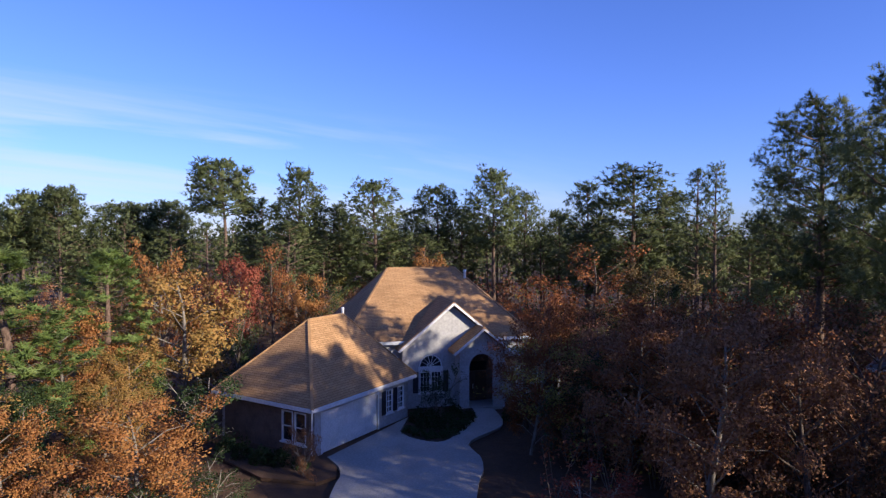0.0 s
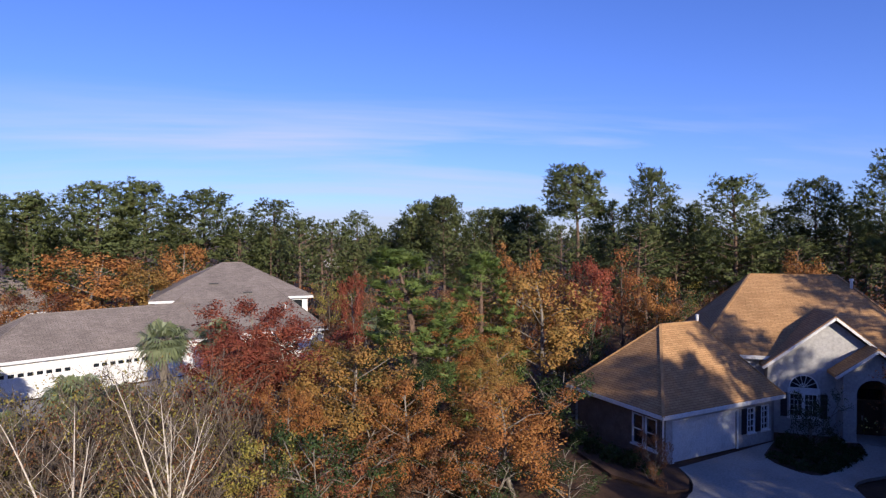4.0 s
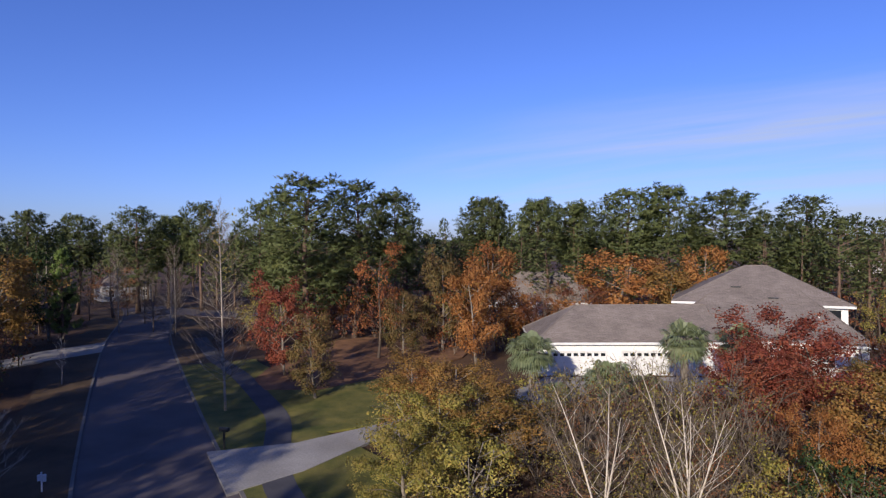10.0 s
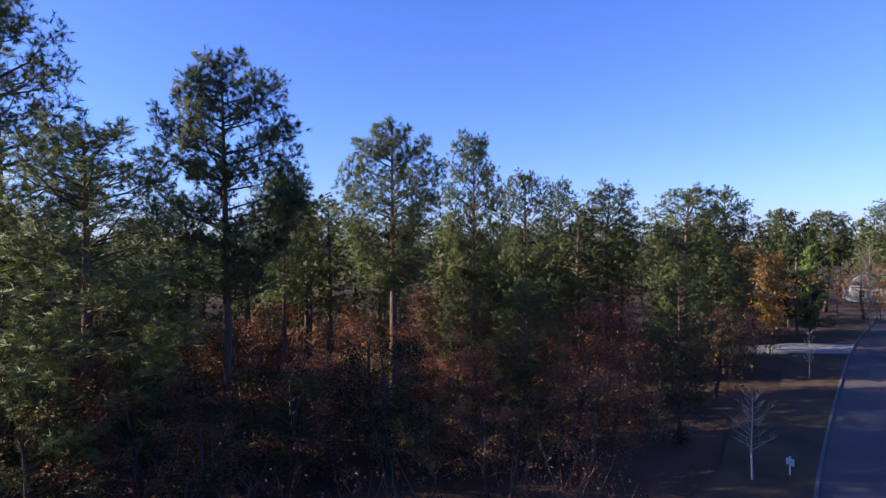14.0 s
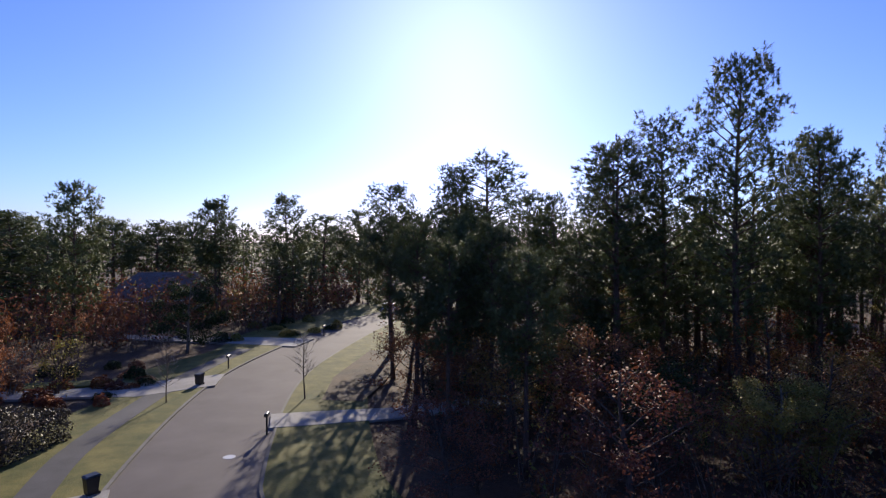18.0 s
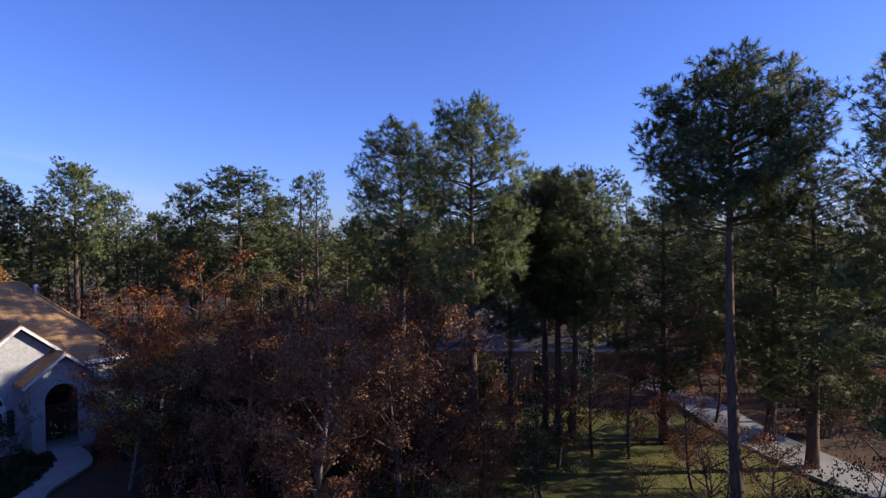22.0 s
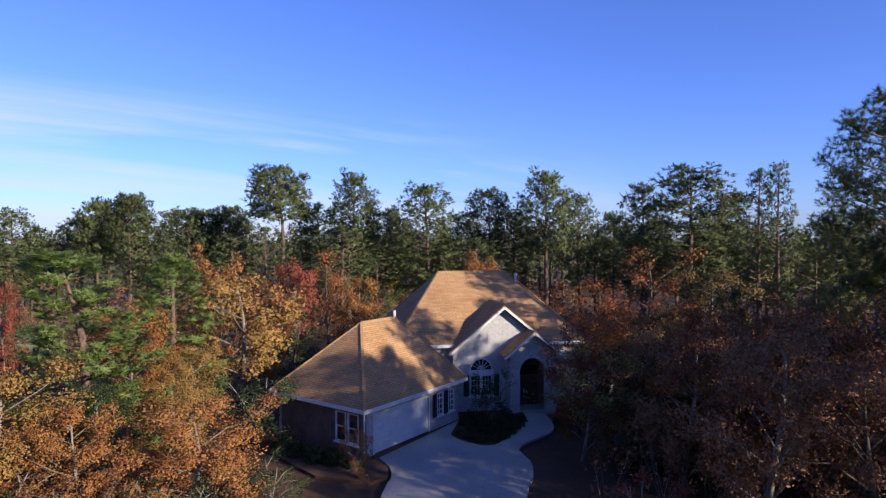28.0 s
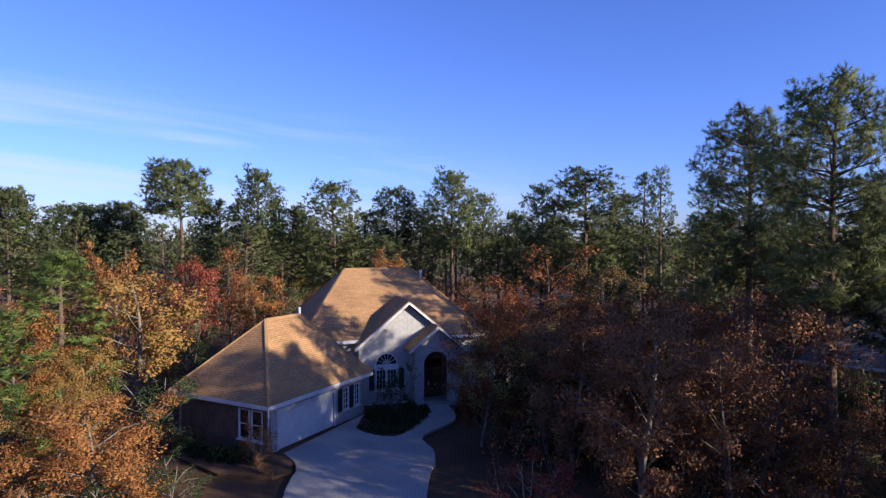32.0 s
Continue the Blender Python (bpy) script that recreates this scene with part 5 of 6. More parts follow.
def main_house():
    ob = thing("house", "single-storey white house with tan shingle hip roofs and front gables", "house")
    # garage wing: x along the door wall, y inwards
    U = 58.6
    g = frame_of(-7.0, 31.85, U)
    hip_roof(ob, g, 0, 9.7, 0, 7.9, 2.78, 3.9, 7.0, 6.75, MAT["roof_tan"])
    o = 0.42
    front = g @ pose(o, o, 0)
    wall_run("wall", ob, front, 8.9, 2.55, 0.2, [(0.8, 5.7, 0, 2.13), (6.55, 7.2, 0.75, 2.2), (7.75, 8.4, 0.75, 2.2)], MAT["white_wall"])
    garage_door(ob, front, 0.8, 5.7, 2.13)
    window(ob, front, 6.55, 7.2, 0.75, 2.2, (2, 4), True)
    window(ob, front, 7.75, 8.4, 0.75, 2.2, (2, 4), False)
    side = g @ pose(o, 7.48, 0, 0, 0, -90)
    # white like the other walls; its deep shade is put into the dark brown
    wall_run("wall", ob, side, 7.06, 2.55, 0.2, [(4.85, 5.7, 0.6, 2.3), (5.8, 6.65, 0.6, 2.3)], MAT["shade_brown_wall"])
    window(ob, side, 4.85, 5.7, 0.6, 2.3, (1, 2))
    window(ob, side, 5.8, 6.65, 0.6, 2.3, (1, 2))
    back = g @ pose(9.3, 7.48, 0, 0, 0, 180)
    wall_run("wall", ob, back, 8.9, 2.55, 0.2, [], MAT["white_wall"])
    end = g @ pose(9.3, o, 0, 0, 0, 90)
    wall_run("wall", ob, end, 7.06, 2.55, 0.2, [], MAT["white_wall"])
    # downpipe and gutter at the garage corner
    part("downpipe", Soup().tube([g @ Vector((0.36, 0.36, 2.6)), g @ Vector((0.36, 0.36, 0.1))], [0.045, 0.045], 8), MAT["white_trim"], ob)
    # main block: x along the front, y inwards
    A = 15.0
    h = frame_of(-6.66, 41.68, A)
    hip_roof(ob, h, -0.5, 13.4, -0.72, 11.6, 4.62, 3.68, 9.02, 9.33, MAT["roof_tan"], 5.43)
    hw = h @ pose(-0.1, -0.25, 0)
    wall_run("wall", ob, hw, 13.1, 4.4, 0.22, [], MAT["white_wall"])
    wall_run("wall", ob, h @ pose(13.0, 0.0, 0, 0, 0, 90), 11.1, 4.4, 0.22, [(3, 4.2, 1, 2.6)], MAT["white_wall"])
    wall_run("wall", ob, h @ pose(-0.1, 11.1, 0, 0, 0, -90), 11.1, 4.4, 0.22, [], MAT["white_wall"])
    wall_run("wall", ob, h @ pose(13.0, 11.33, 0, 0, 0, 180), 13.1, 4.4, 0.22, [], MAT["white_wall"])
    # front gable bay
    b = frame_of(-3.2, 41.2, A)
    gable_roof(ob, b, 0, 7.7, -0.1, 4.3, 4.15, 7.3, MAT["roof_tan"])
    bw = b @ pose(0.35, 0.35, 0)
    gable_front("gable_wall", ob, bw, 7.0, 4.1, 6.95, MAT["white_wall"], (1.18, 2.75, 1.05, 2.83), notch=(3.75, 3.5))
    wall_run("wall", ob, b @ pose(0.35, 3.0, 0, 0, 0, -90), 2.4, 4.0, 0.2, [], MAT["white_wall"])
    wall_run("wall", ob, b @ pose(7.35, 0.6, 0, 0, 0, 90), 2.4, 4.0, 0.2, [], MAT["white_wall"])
    # arched window: two casements below a fanlight, a shutter on each side
    arch = new("arched_window")
    arch.parent = ob
    for x0, x1 in ((1.2, 1.94), (1.99, 2.73)):
        part("pane", Soup().box((x0 + 0.06, 0.065, 1.13), (x1 - 0.06, 0.085, 2.42), bw), MAT["pane"], arch)
        s = Soup()
        for a, c in (((x0, -0.02, 1.05), (x0 + 0.06, 0.1, 2.5)), ((x1 - 0.06, -0.02, 1.05), (x1, 0.1, 2.5)), ((x0 + 0.06, -0.02, 1.05), (x1 - 0.06, 0.1, 1.13)), ((x0 + 0.06, -0.02, 2.42), (x1 - 0.06, 0.1, 2.5))):
            s.box(a, c, bw)
        for i in (1, 2):
            x = x0 + 0.06 + (x1 - x0 - 0.12) * i / 3
            s.box((x - 0.013, 0.03, 1.13), (x + 0.013, 0.06, 2.42), bw)
        for i in (1, 2, 3):
            z = 1.13 + 1.29 * i / 4
            s.box((x0 + 0.06, 0.026, z - 0.013), (x1 - 0.06, 0.056, z + 0.013), bw)
        part("casement", s, MAT["white_trim"], arch)
    part("transom_band", Soup().box((1.1, -0.06, 2.5), (2.83, 0.12, 2.82), bw), MAT["white_trim"], arch)
    part("mullion", Soup().box((1.94, -0.03, 1.05), (1.99, 0.1, 2.5), bw), MAT["white_trim"], arch)
    part("sill", Soup().box((1.08, -0.12, 0.95), (2.85, 0.06, 1.048), bw), MAT["white_trim"], arch)
    for x0 in (0.72, 2.86):
        s = Soup().box((x0, -0.05, 1.05), (x0 + 0.36, -0.003, 2.5), bw)
        for k in range(14):
            s.box((x0 + 0.05, -0.065, 1.13 + 0.095 * k), (x0 + 0.31, -0.05, 1.18 + 0.095 * k), bw)
        part("shutter", s, MAT["shutter"], arch)
    pts = arch_points(1.21, 2.72, 2.83)
    s = Soup()
    k = len(pts)
    s.add([tuple(bw @ Vector((x, yy, z))) for yy in (0.07, 0.09) for x, z in pts], [tuple(range(k)), tuple(range(2 * k - 1, k - 1, -1))] + [(i, i + k, (i + 1) % k + k, (i + 1) % k) for i in range(k)])
    part("fanlight", s, MAT["pane"], arch)
    s = Soup()
    hub = bw @ Vector((1.965, 0.05, 2.84))
    for i in range(1, 7):
        t = math.pi * i / 7
        rod(s, hub, bw @ Vector((1.965 + 0.74 * math.cos(t), 0.05, 2.84 + 0.74 * math.sin(t))), 0.03)
    for r, w in ((0.775, 0.07), (0.24, 0.03)):
        for i in range(12):
            t0, t1 = math.pi * i / 12, math.pi * (i + 1) / 12
            rod(s, bw @ Vector((1.965 + r * math.cos(t0), 0.03, 2.83 + r * math.sin(t0))), bw @ Vector((1.965 + r * math.cos(t1), 0.03, 2.83 + r * math.sin(t1))), w)
    part("fan_bars", s, MAT["white_trim"], arch)
    # entry gable with an arched porch
    e = frame_of(0.75, 41.1, A)
    gable_roof(ob, e, -0.25, 3.95, -0.15, 3.3, 4.0, 5.65, MAT["roof_tan"])
    ew = e @ pose(0.25, 0.25, 0)
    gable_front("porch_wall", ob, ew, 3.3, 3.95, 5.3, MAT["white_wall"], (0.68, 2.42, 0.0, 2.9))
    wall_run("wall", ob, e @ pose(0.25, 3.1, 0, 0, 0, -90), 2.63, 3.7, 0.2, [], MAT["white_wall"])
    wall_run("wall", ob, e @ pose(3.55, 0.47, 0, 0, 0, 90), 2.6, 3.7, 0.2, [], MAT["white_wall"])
    d = new("front_door")
    d.parent = ob
    dm = e @ pose(0.75, 1.95, 0)
    part("door_leaf", Soup().box((0.15, 0, 0.15), (1.05, 0.06, 2.2), dm).box((1.1, 0, 0.15), (2.0, 0.06, 2.2), dm), MAT["door_wood"], d)
    part("transom", Soup().box((0.1, 0.0, 2.28), (2.0, 0.05, 2.9), dm), MAT["pane"], d)
    part("door_surround", Soup().box((-0.45, 0.07, 0), (2.55, 0.2, 3.6), dm), MAT["shade_brown_wall"], d)
    part("handle", Soup().box((0.96, -0.06, 1.0), (1.0, 0, 1.3), dm), MAT["metal"], d)
    part("porch_floor", Soup().box((0.3, 0.0, -0.05), (3.3, 2.2, 0.15), e), MAT["concrete"], ob)
    # right wing
    w = frame_of(4.1, 42.7, A)
    wm = w @ pose(0.3, 0.3, 0)
    wall_run("wall", ob, wm, 4.1, 2.6, 0.2, [(1.3, 2.3, 0.8, 2.4), (2.6, 3.6, 0.8, 2.4)], MAT["white_wall"])
    window(ob, wm, 1.3, 2.3, 0.8, 2.4, (2, 4), False)
    window(ob, wm, 2.6, 3.6, 0.8, 2.4, (2, 4), False)
    wall_run("wall", ob, w @ pose(4.4, 0.5, 0, 0, 0, 90), 4.5, 2.6, 0.2, [], MAT["white_wall"])
    P = lambda x, y, z: tuple(w @ Vector((x, y, z)))  # noqa: E731
    slope("roof_slope", [P(-0.3, 0, 2.75), P(4.6, 0, 2.75), P(3.2, 5.0, 3.7), P(-0.3, 5.0, 3.7)], MAT["roof_tan"], ob)
    part("fascia", Soup().box((-0.3, -0.04, 2.5), (4.6, 0.02, 2.73), w), MAT["white_trim"], ob)
    # roof vents
    v = new("vent_pipe")
    v.parent = ob
    p = h @ Vector((9.63, 4.4, 0))
    part("pipe", Soup().cone(p.x, p.y, 7.6, 8.98, 0.08, 0.09), MAT["metal"], v)
    part("cap", Soup().cone(p.x, p.y, 8.98, 9.15, 0.15, 0.11), MAT["metal"], v)
    q = g @ Vector((7.0, 3.95, 0))
    part("ridge_vent", Soup().cone(q.x, q.y, 6.6, 7.15, 0.08, 0.1), MAT["white_trim"], ob)


main_house()


def west_house():
    ob = thing("house", "white house with grey-brown shingle hip roofs and two garage doors", "house")
    A = 76.5  # x along the garage wall, y inwards
    g = frame_of(-50.3, 18.0, A)
    hip_roof(ob, g, -0.3, 17.0, 0, 9.5, 3.05, 4.2, 16.5, 5.85, MAT["roof_grey"])
    gm = g @ pose(0.2, 0.4, 0)
    wall_run("wall", ob, gm, 16.3, 2.85, 0.2, [(1.2, 6.0, 0, 2.13), (7.4, 12.2, 0, 2.13)], MAT["bright_wall"])
    garage_door(ob, gm, 1.2, 6.0, 2.13, 8)
    garage_door(ob, gm, 7.4, 12.2, 2.13, 8)
    wall_run("wall", ob, g @ pose(0.2, 9.1, 0, 0, 0, -90), 8.7, 2.85, 0.2, [(3.5, 4.4, 0, 2.05), (5.8, 6.8, 0.9, 2.2)], MAT["bright_wall"])
    window(ob, g @ pose(0.2, 9.1, 0, 0, 0, -90), 5.8, 6.8, 0.9, 2.2, (2, 2))
    part("side_door", Soup().box((3.5, 0.08, 0), (4.4, 0.14, 2.05), g @ pose(0.2, 9.1, 0, 0, 0, -90)), MAT["white_trim"], ob)
    # main block: a low front roof rising into the wider upper storey
    m = frame_of(-51.5, 29.9, 55.0)
    hip_roof(ob, m, 0.0, 17.6, 0, 20.0, 3.05, 8.5, 10.5, 9.12, MAT["roof_grey"], 12.4)
    mm = m @ pose(0.4, 0.5, 0)
    wall_run("wall", ob, mm, 16.8, 2.85, 0.2, [(2.0, 3.4, 0.9, 2.3), (6, 7.4, 0.9, 2.3), (13, 14.4, 0.9, 2.3)], MAT["bright_wall"])
    for x in (2.0, 6.0, 13.0):
        window(ob, mm, x, x + 1.4, 0.9, 2.3, (2, 3))
    wall_run("wall", ob, m @ pose(17.2, 0.7, 0, 0, 0, 90), 18.8, 2.85, 0.2, [], MAT["bright_wall"])
    wall_run("wall", ob, m @ pose(0.4, 19.5, 0, 0, 0, -90), 18.8, 2.85, 0.2, [], MAT["bright_wall"])
    up = m @ pose(1.9, 6.1, 2.9)
    wall_run("wall", ob, up, 14.8, 2.75, 0.2, [(12.9, 14.3, 1.35, 2.5)], MAT["bright_wall"])
    window(ob, up, 12.9, 14.3, 1.35, 2.5, (1, 1))
    wall_run("wall", ob, m @ pose(1.9, 18.8, 2.9, 0, 0, -90), 12.5, 2.75, 0.2, [(3.5, 5.0, 1.0, 2.2)], MAT["bright_wall"])
    window(ob, m @ pose(1.9, 18.8, 2.9, 0, 0, -90), 3.5, 5.0, 1.0, 2.2, (2, 2))
    wall_run("wall", ob, m @ pose(16.7, 6.3, 2.9, 0, 0, 90), 12.5, 2.75, 0.2, [(1.2, 3.2, 0.9, 2.1)], MAT["bright_wall"])
    window(ob, m @ pose(16.7, 6.3, 2.9, 0, 0, 90), 1.2, 3.2, 0.9, 2.1, (2, 2))
    wall_run("wall", ob, m @ pose(16.7, 19.0, 2.9, 0, 0, 180), 14.8, 2.75, 0.2, [], MAT["bright_wall"])
    hip_roof(ob, m, 1.4, 17.2, 5.6, 19.3, 5.8, 8.5, 10.5, 9.2, MAT["roof_grey"], 12.4, (3.7, 14.6))
    for x, y in ((7.4, 8.2), (10.6, 6.4)):
        q = m @ Vector((x, y, 3.12 + y * 0.492))
        part("roof_vent", Soup().box((-0.45, -0.12, -0.05), (0.45, 0.12, 0.09), Matrix.Translation(q) @ Matrix.Rotation(radians(55), 4, "Z")), MAT["shutter"], ob)
    part("vent_pipe", Soup().cone(*(m @ Vector((14.0, 3.6, 0))).xy, 4.3, 5.3, 0.06, 0.06), MAT["white_trim"], ob)


west_house()


def plain_house(label, x, y, deg, length, depth, eave, ridge, roof, wall, openings, door=None, garage=None):
    """A house further off: four walls with windows, hip roof; its front looks along local -y."""
    ob = thing("house", label, "house")
    m = frame_of(x, y, deg)
    hip_roof(ob, m, -length / 2 - 0.4, length / 2 + 0.4, -0.4, depth + 0.4, eave, -length / 2 + depth / 2, length / 2 - depth / 2, ridge, MAT[roof])
    f = m @ pose(-length / 2, 0, 0)
    holes = [(a, a + 1.1, 0.8, 2.2) for a in openings]
    if door is not None:
        holes.append((door, door + 1.0, 0, 2.1))
    if garage is not None:
        holes.append((garage, garage + 4.9, 0, 2.13))
    wall_run("wall", ob, f, length, eave - 0.2, 0.2, holes, MAT[wall])
    for a in openings:
        window(ob, f, a, a + 1.1, 0.8, 2.2, (2, 2))
    if door is not None:
        part("front_door", Soup().box((door, 0.06, 0), (door + 1.0, 0.12, 2.1), f), MAT["door_wood"], ob)
    if garage is not None:
        garage_door(ob, f, garage, garage + 4.9, 2.13)
    wall_run("wall", ob, m @ pose(length / 2, 0.2, 0, 0, 0, 90), depth - 0.2, eave - 0.2, 0.2, [(2, 3.1, 0.8, 2.2)], MAT[wall])
    window(ob, m @ pose(length / 2, 0.2, 0, 0, 0, 90), 2, 3.1, 0.8, 2.2, (2, 2))
    wall_run("wall", ob, m @ pose(-length / 2, depth, 0, 0, 0, -90), depth - 0.2, eave - 0.2, 0.2, [], MAT[wall])
    wall_run("wall", ob, m @ pose(length / 2 - 0.2, depth, 0, 0, 0, 180), length - 0.4, eave - 0.2, 0.2, [], MAT[wall])
    return ob


plain_house("low house with a grey-brown hip roof half hidden by orange trees", *place_at(69.5, 88), 72, 17, 11, 3.0, 7.2, "roof_grey", "white_wall", [2, 6, 12], 9)
plain_house("pale house at the road's end with a grey roof", *place_at(106.3, 141), 118, 9.5, 8, 3.2, 6.6, "roof_grey", "white_wall", [1.2, 3.4, 7.6], 5.6)
plain_house("shaded house with a grey hip roof among tall pines", *place_at(317.0, 50), -42, 14, 9, 3.0, 6.8, "roof_grey", "brick", [1.5, 4.5, 11], 7.5)
plain_house("white house with tall windows seen between pine trunks", *place_at(291.6, 64), -70, 12, 9, 3.0, 6.4, "roof_grey", "white_wall", [1.0, 3.2, 8.6], 6.0)
plain_house("dark-walled house at the bend half hidden by trees", *place_at(262.5, 98), -100, 18, 10, 3.2, 7.0, "roof_grey", "brick", [2, 6, 13], 9)
plain_house("distant white house beyond the pine woods", *place_at(42.5, 240), 40, 20, 10, 4.0, 7.0, "roof_grey", "white_wall", [2, 6, 10, 15])


# ---- palms, birches and bare trees ----
def make_palm(height, fronds):
    """A cabbage palm: a rough trunk and a round head of fan fronds."""
    wood, crown = Soup(), Soup()
    zs = np.linspace(-0.2, height, 8)
    wood.tube([(0.05 * math.sin(z), 0.04 * math.cos(z * 1.3), z) for z in zs], [0.17 + 0.03 * (k % 2) for k in range(8)], 8)
    for k in range(fronds):
        t = k * 2.4 + rng.normal() * 0.2
        e = math.asin(rng.uniform(-0.86, 0.97))
        h = np.array([math.cos(t) * math.cos(e), math.sin(t) * math.cos(e), math.sin(e)])
        a = np.array([0, 0, height + 0.1])
        b = a + h * rng.uniform(0.5, 0.95) * (1, 1, 0.85)
        wood.tube([a, b], [0.025, 0.014], 3)
        side = np.cross(h, (0, 0, 1))
        side /= np.linalg.norm(side) + 1e-9
        up = np.cross(side, h)
        v, f = [], []
        for j in range(13):
            w = (j - 6) / 6 * 1.25
            d = h * math.cos(w) + side * math.sin(w) + up * (-0.16 * abs(w) + 0.05)
            ln = 0.95 * (1 - 0.12 * abs(w))
            tip = b + d * ln * 0.92 - np.array([0, 0, 0.42 * ln * rng.uniform(0.4, 1.3)])
            mid = b + d * ln * 0.55
            q = np.cross(d, up)
            q /= np.linalg.norm(q) + 1e-9
            n = len(v)
            v += [b, mid + q * 0.05, tip, mid - q * 0.05]
            f.append((n, n + 1, n + 2, n + 3))
        crown.add(v, f)
    return wood.mesh("palm_trunk", MAT["grey_bark"], True), crown.mesh("palm_crown", MAT["palm"])


def add_palm(x, y, h, fronds, r):
    tree("palm_tree", make_palm(h / r, fronds), None, x, y, (r, r, r), 0.7 * x, "cabbage palm with a round head of green fan fronds", "palm tree", "palms beside the white house")


for az, d, h, fronds, r in ((71.0, 46, 3.5, 84, 1.3), (63.8, 40, 2.8, 78, 1.25), (57.2, 45, 4.8, 78, 1.3), (52.9, 50, 4.4, 74, 1.2), (68.6, 44, 0.9, 60, 0.8), (60.5, 42, 2.0, 70, 0.9), (39.5, 66, 2.6, 60, 0.95), (37.8, 70, 2.2, 60, 0.95)):
    add_palm(*place_at(az, d), h, fronds, r)


def make_bare(height, radius, stems, limbs, low, twigs, lean=0.22, steep=0.7, thick=0.011, fine_r=0.007, bark="pale_bark", limb=1.0, twig="twig"):
    """A leafless tree: stems and limbs, and its fine twigs."""
    wood, fine = Soup(), Soup()
    for st in range(stems):
        t = 6.28 * st / stems + rng.normal() * 0.4
        tip = np.array([math.cos(t), math.sin(t), 0]) * height * (lean if stems > 1 else 0.03) * rng.uniform(0.4, 1.2)
        hs = height * (1 if st == 0 else rng.uniform(0.7, 0.95))
        axis = lambda f: tip * f**1.4 + np.array([0.06 * math.sin(5 * f + st), 0.06 * math.cos(4 * f + st), hs * f])  # noqa: E731,B023
        fs = np.linspace(-0.02, 1, 8)
        wood.tube([axis(max(f, 0)) if f > 0 else axis(0) - (0, 0, 0.2) for f in fs], [0.008 + thick * height / math.sqrt(stems) * (1 - max(f, 0)) ** 0.85 for f in fs], 6)
        turn = rng.uniform(0, 6)
        for i in range(limbs):
            f = low + (0.97 - low) * (i + rng.uniform(0, 0.8)) / limbs
            turn += 2.4 + rng.normal() * 0.3
            h = np.array([math.cos(turn), math.sin(turn), 0])
            reach = radius * (1 - 0.75 * f) * rng.uniform(0.6, 1.15)
            a = axis(f)
            m = a + h * reach * 0.55 + (0, 0, reach * 0.42 * steep)
            e = a + h * reach + (0, 0, reach * steep * rng.uniform(0.7, 1.3))
            wood.tube([a, m, e], [limb * (0.006 + 0.005 * reach), limb * (0.005 + 0.0025 * reach), limb * 0.003], 4)
            for _ in range(twigs):
                s = rng.uniform(0.25, 1)
                p = a + (e - a) * s
                q = p + (unit(1)[0] * 0.8 + h * 0.6 + (0, 0, 0.75)) * reach * rng.uniform(0.2, 0.42)
                fine.tube([p, q], [fine_r, 0.4 * fine_r], 3)
                fine.tube([(p + q) / 2, (p + q) / 2 + (unit(1)[0] + (0, 0, 0.7)) * reach * 0.16], [0.7 * fine_r, 0.3 * fine_r], 3)
    return wood.mesh("bare_trunk", MAT[bark], True), fine.mesh("bare_twigs", MAT[twig])


BARE = {
    "birch": [make_bare(8, 3.0, 4, 15, 0.14, 5, 0.24, 1.35, 0.015, 0.006), make_bare(8, 2.8, 3, 15, 0.2, 5, 0.38, 1.3, 0.015, 0.006)],
    "street": [make_bare(16, 3.4, 1, 74, 0.14, 15, 0.2, 0.85, 0.0068, 0.010, "birch_grey", 1.2), make_bare(16, 2.8, 1, 68, 0.2, 15, 0.2, 1.5, 0.0062, 0.012, "birch_grey", 1.4)],
    "small": [make_bare(5, 1.8, 1, 26, 0.32, 10, 0.22, 0.8, 0.012, 0.008, "pale_bark", 1.6, "birch_grey")],
    "scrub": [make_bare(5, 1.6, 5, 10, 0.1, 10, 0.34), make_bare(5, 1.5, 6, 9, 0.12, 10, 0.38)],
}


def add_bare(kind, x, y, h, k=0, r=None, bark=None, label="leafless tree with pale bark and fine grey twigs", noun="tree"):
    base = {"birch": 8, "street": 16, "small": 5, "scrub": 5}[kind]
    s = h / base
    w = r or s
    return tree("bare_shrub" if kind == "scrub" else "birch_tree" if kind == "birch" else "bare_tree", BARE[kind][k], None, x, y, (w, w, s), 1.3 * x + k, label, noun, "leafless trees" if kind != "scrub" else "leafless shrubs", bark, ("trunk", "crown"))


for az, d, h, k in ((57.3, 24.5, 7.0, 0), (64.9, 24.0, 6.4, 1)):
    add_bare("birch", *place_at(az, d), h, k, None, None, "birch with several peeling pale stems and bare branches")
for az, d, h, k in ((69.3, 31, 5.4, 0), (66.8, 29.5, 5.2, 1), (64.0, 30, 5.8, 0), (61.2, 31, 5.6, 1), (58.8, 29, 5.6, 0), (56.2, 31, 6.0, 1), (53.6, 30, 5.6, 0), (51.5, 29, 5.0, 1), (67.8, 34, 5.0, 0), (62.5, 35, 5.6, 1), (57.5, 35, 6.4, 0), (54.4, 34.5, 6.2, 1), (65.3, 26.5, 3.8, 1), (59.8, 26, 3.8, 0), (55.0, 26, 4.2, 1), (70.8, 29, 4.2, 0), (60.5, 38, 6.0, 1), (49.5, 31, 5.0, 0)):
    add_bare("scrub", *place_at(az, d), h, k, 1.15, MAT["twig"], "dense leafless grey-brown shrub of many thin stems", "shrub")
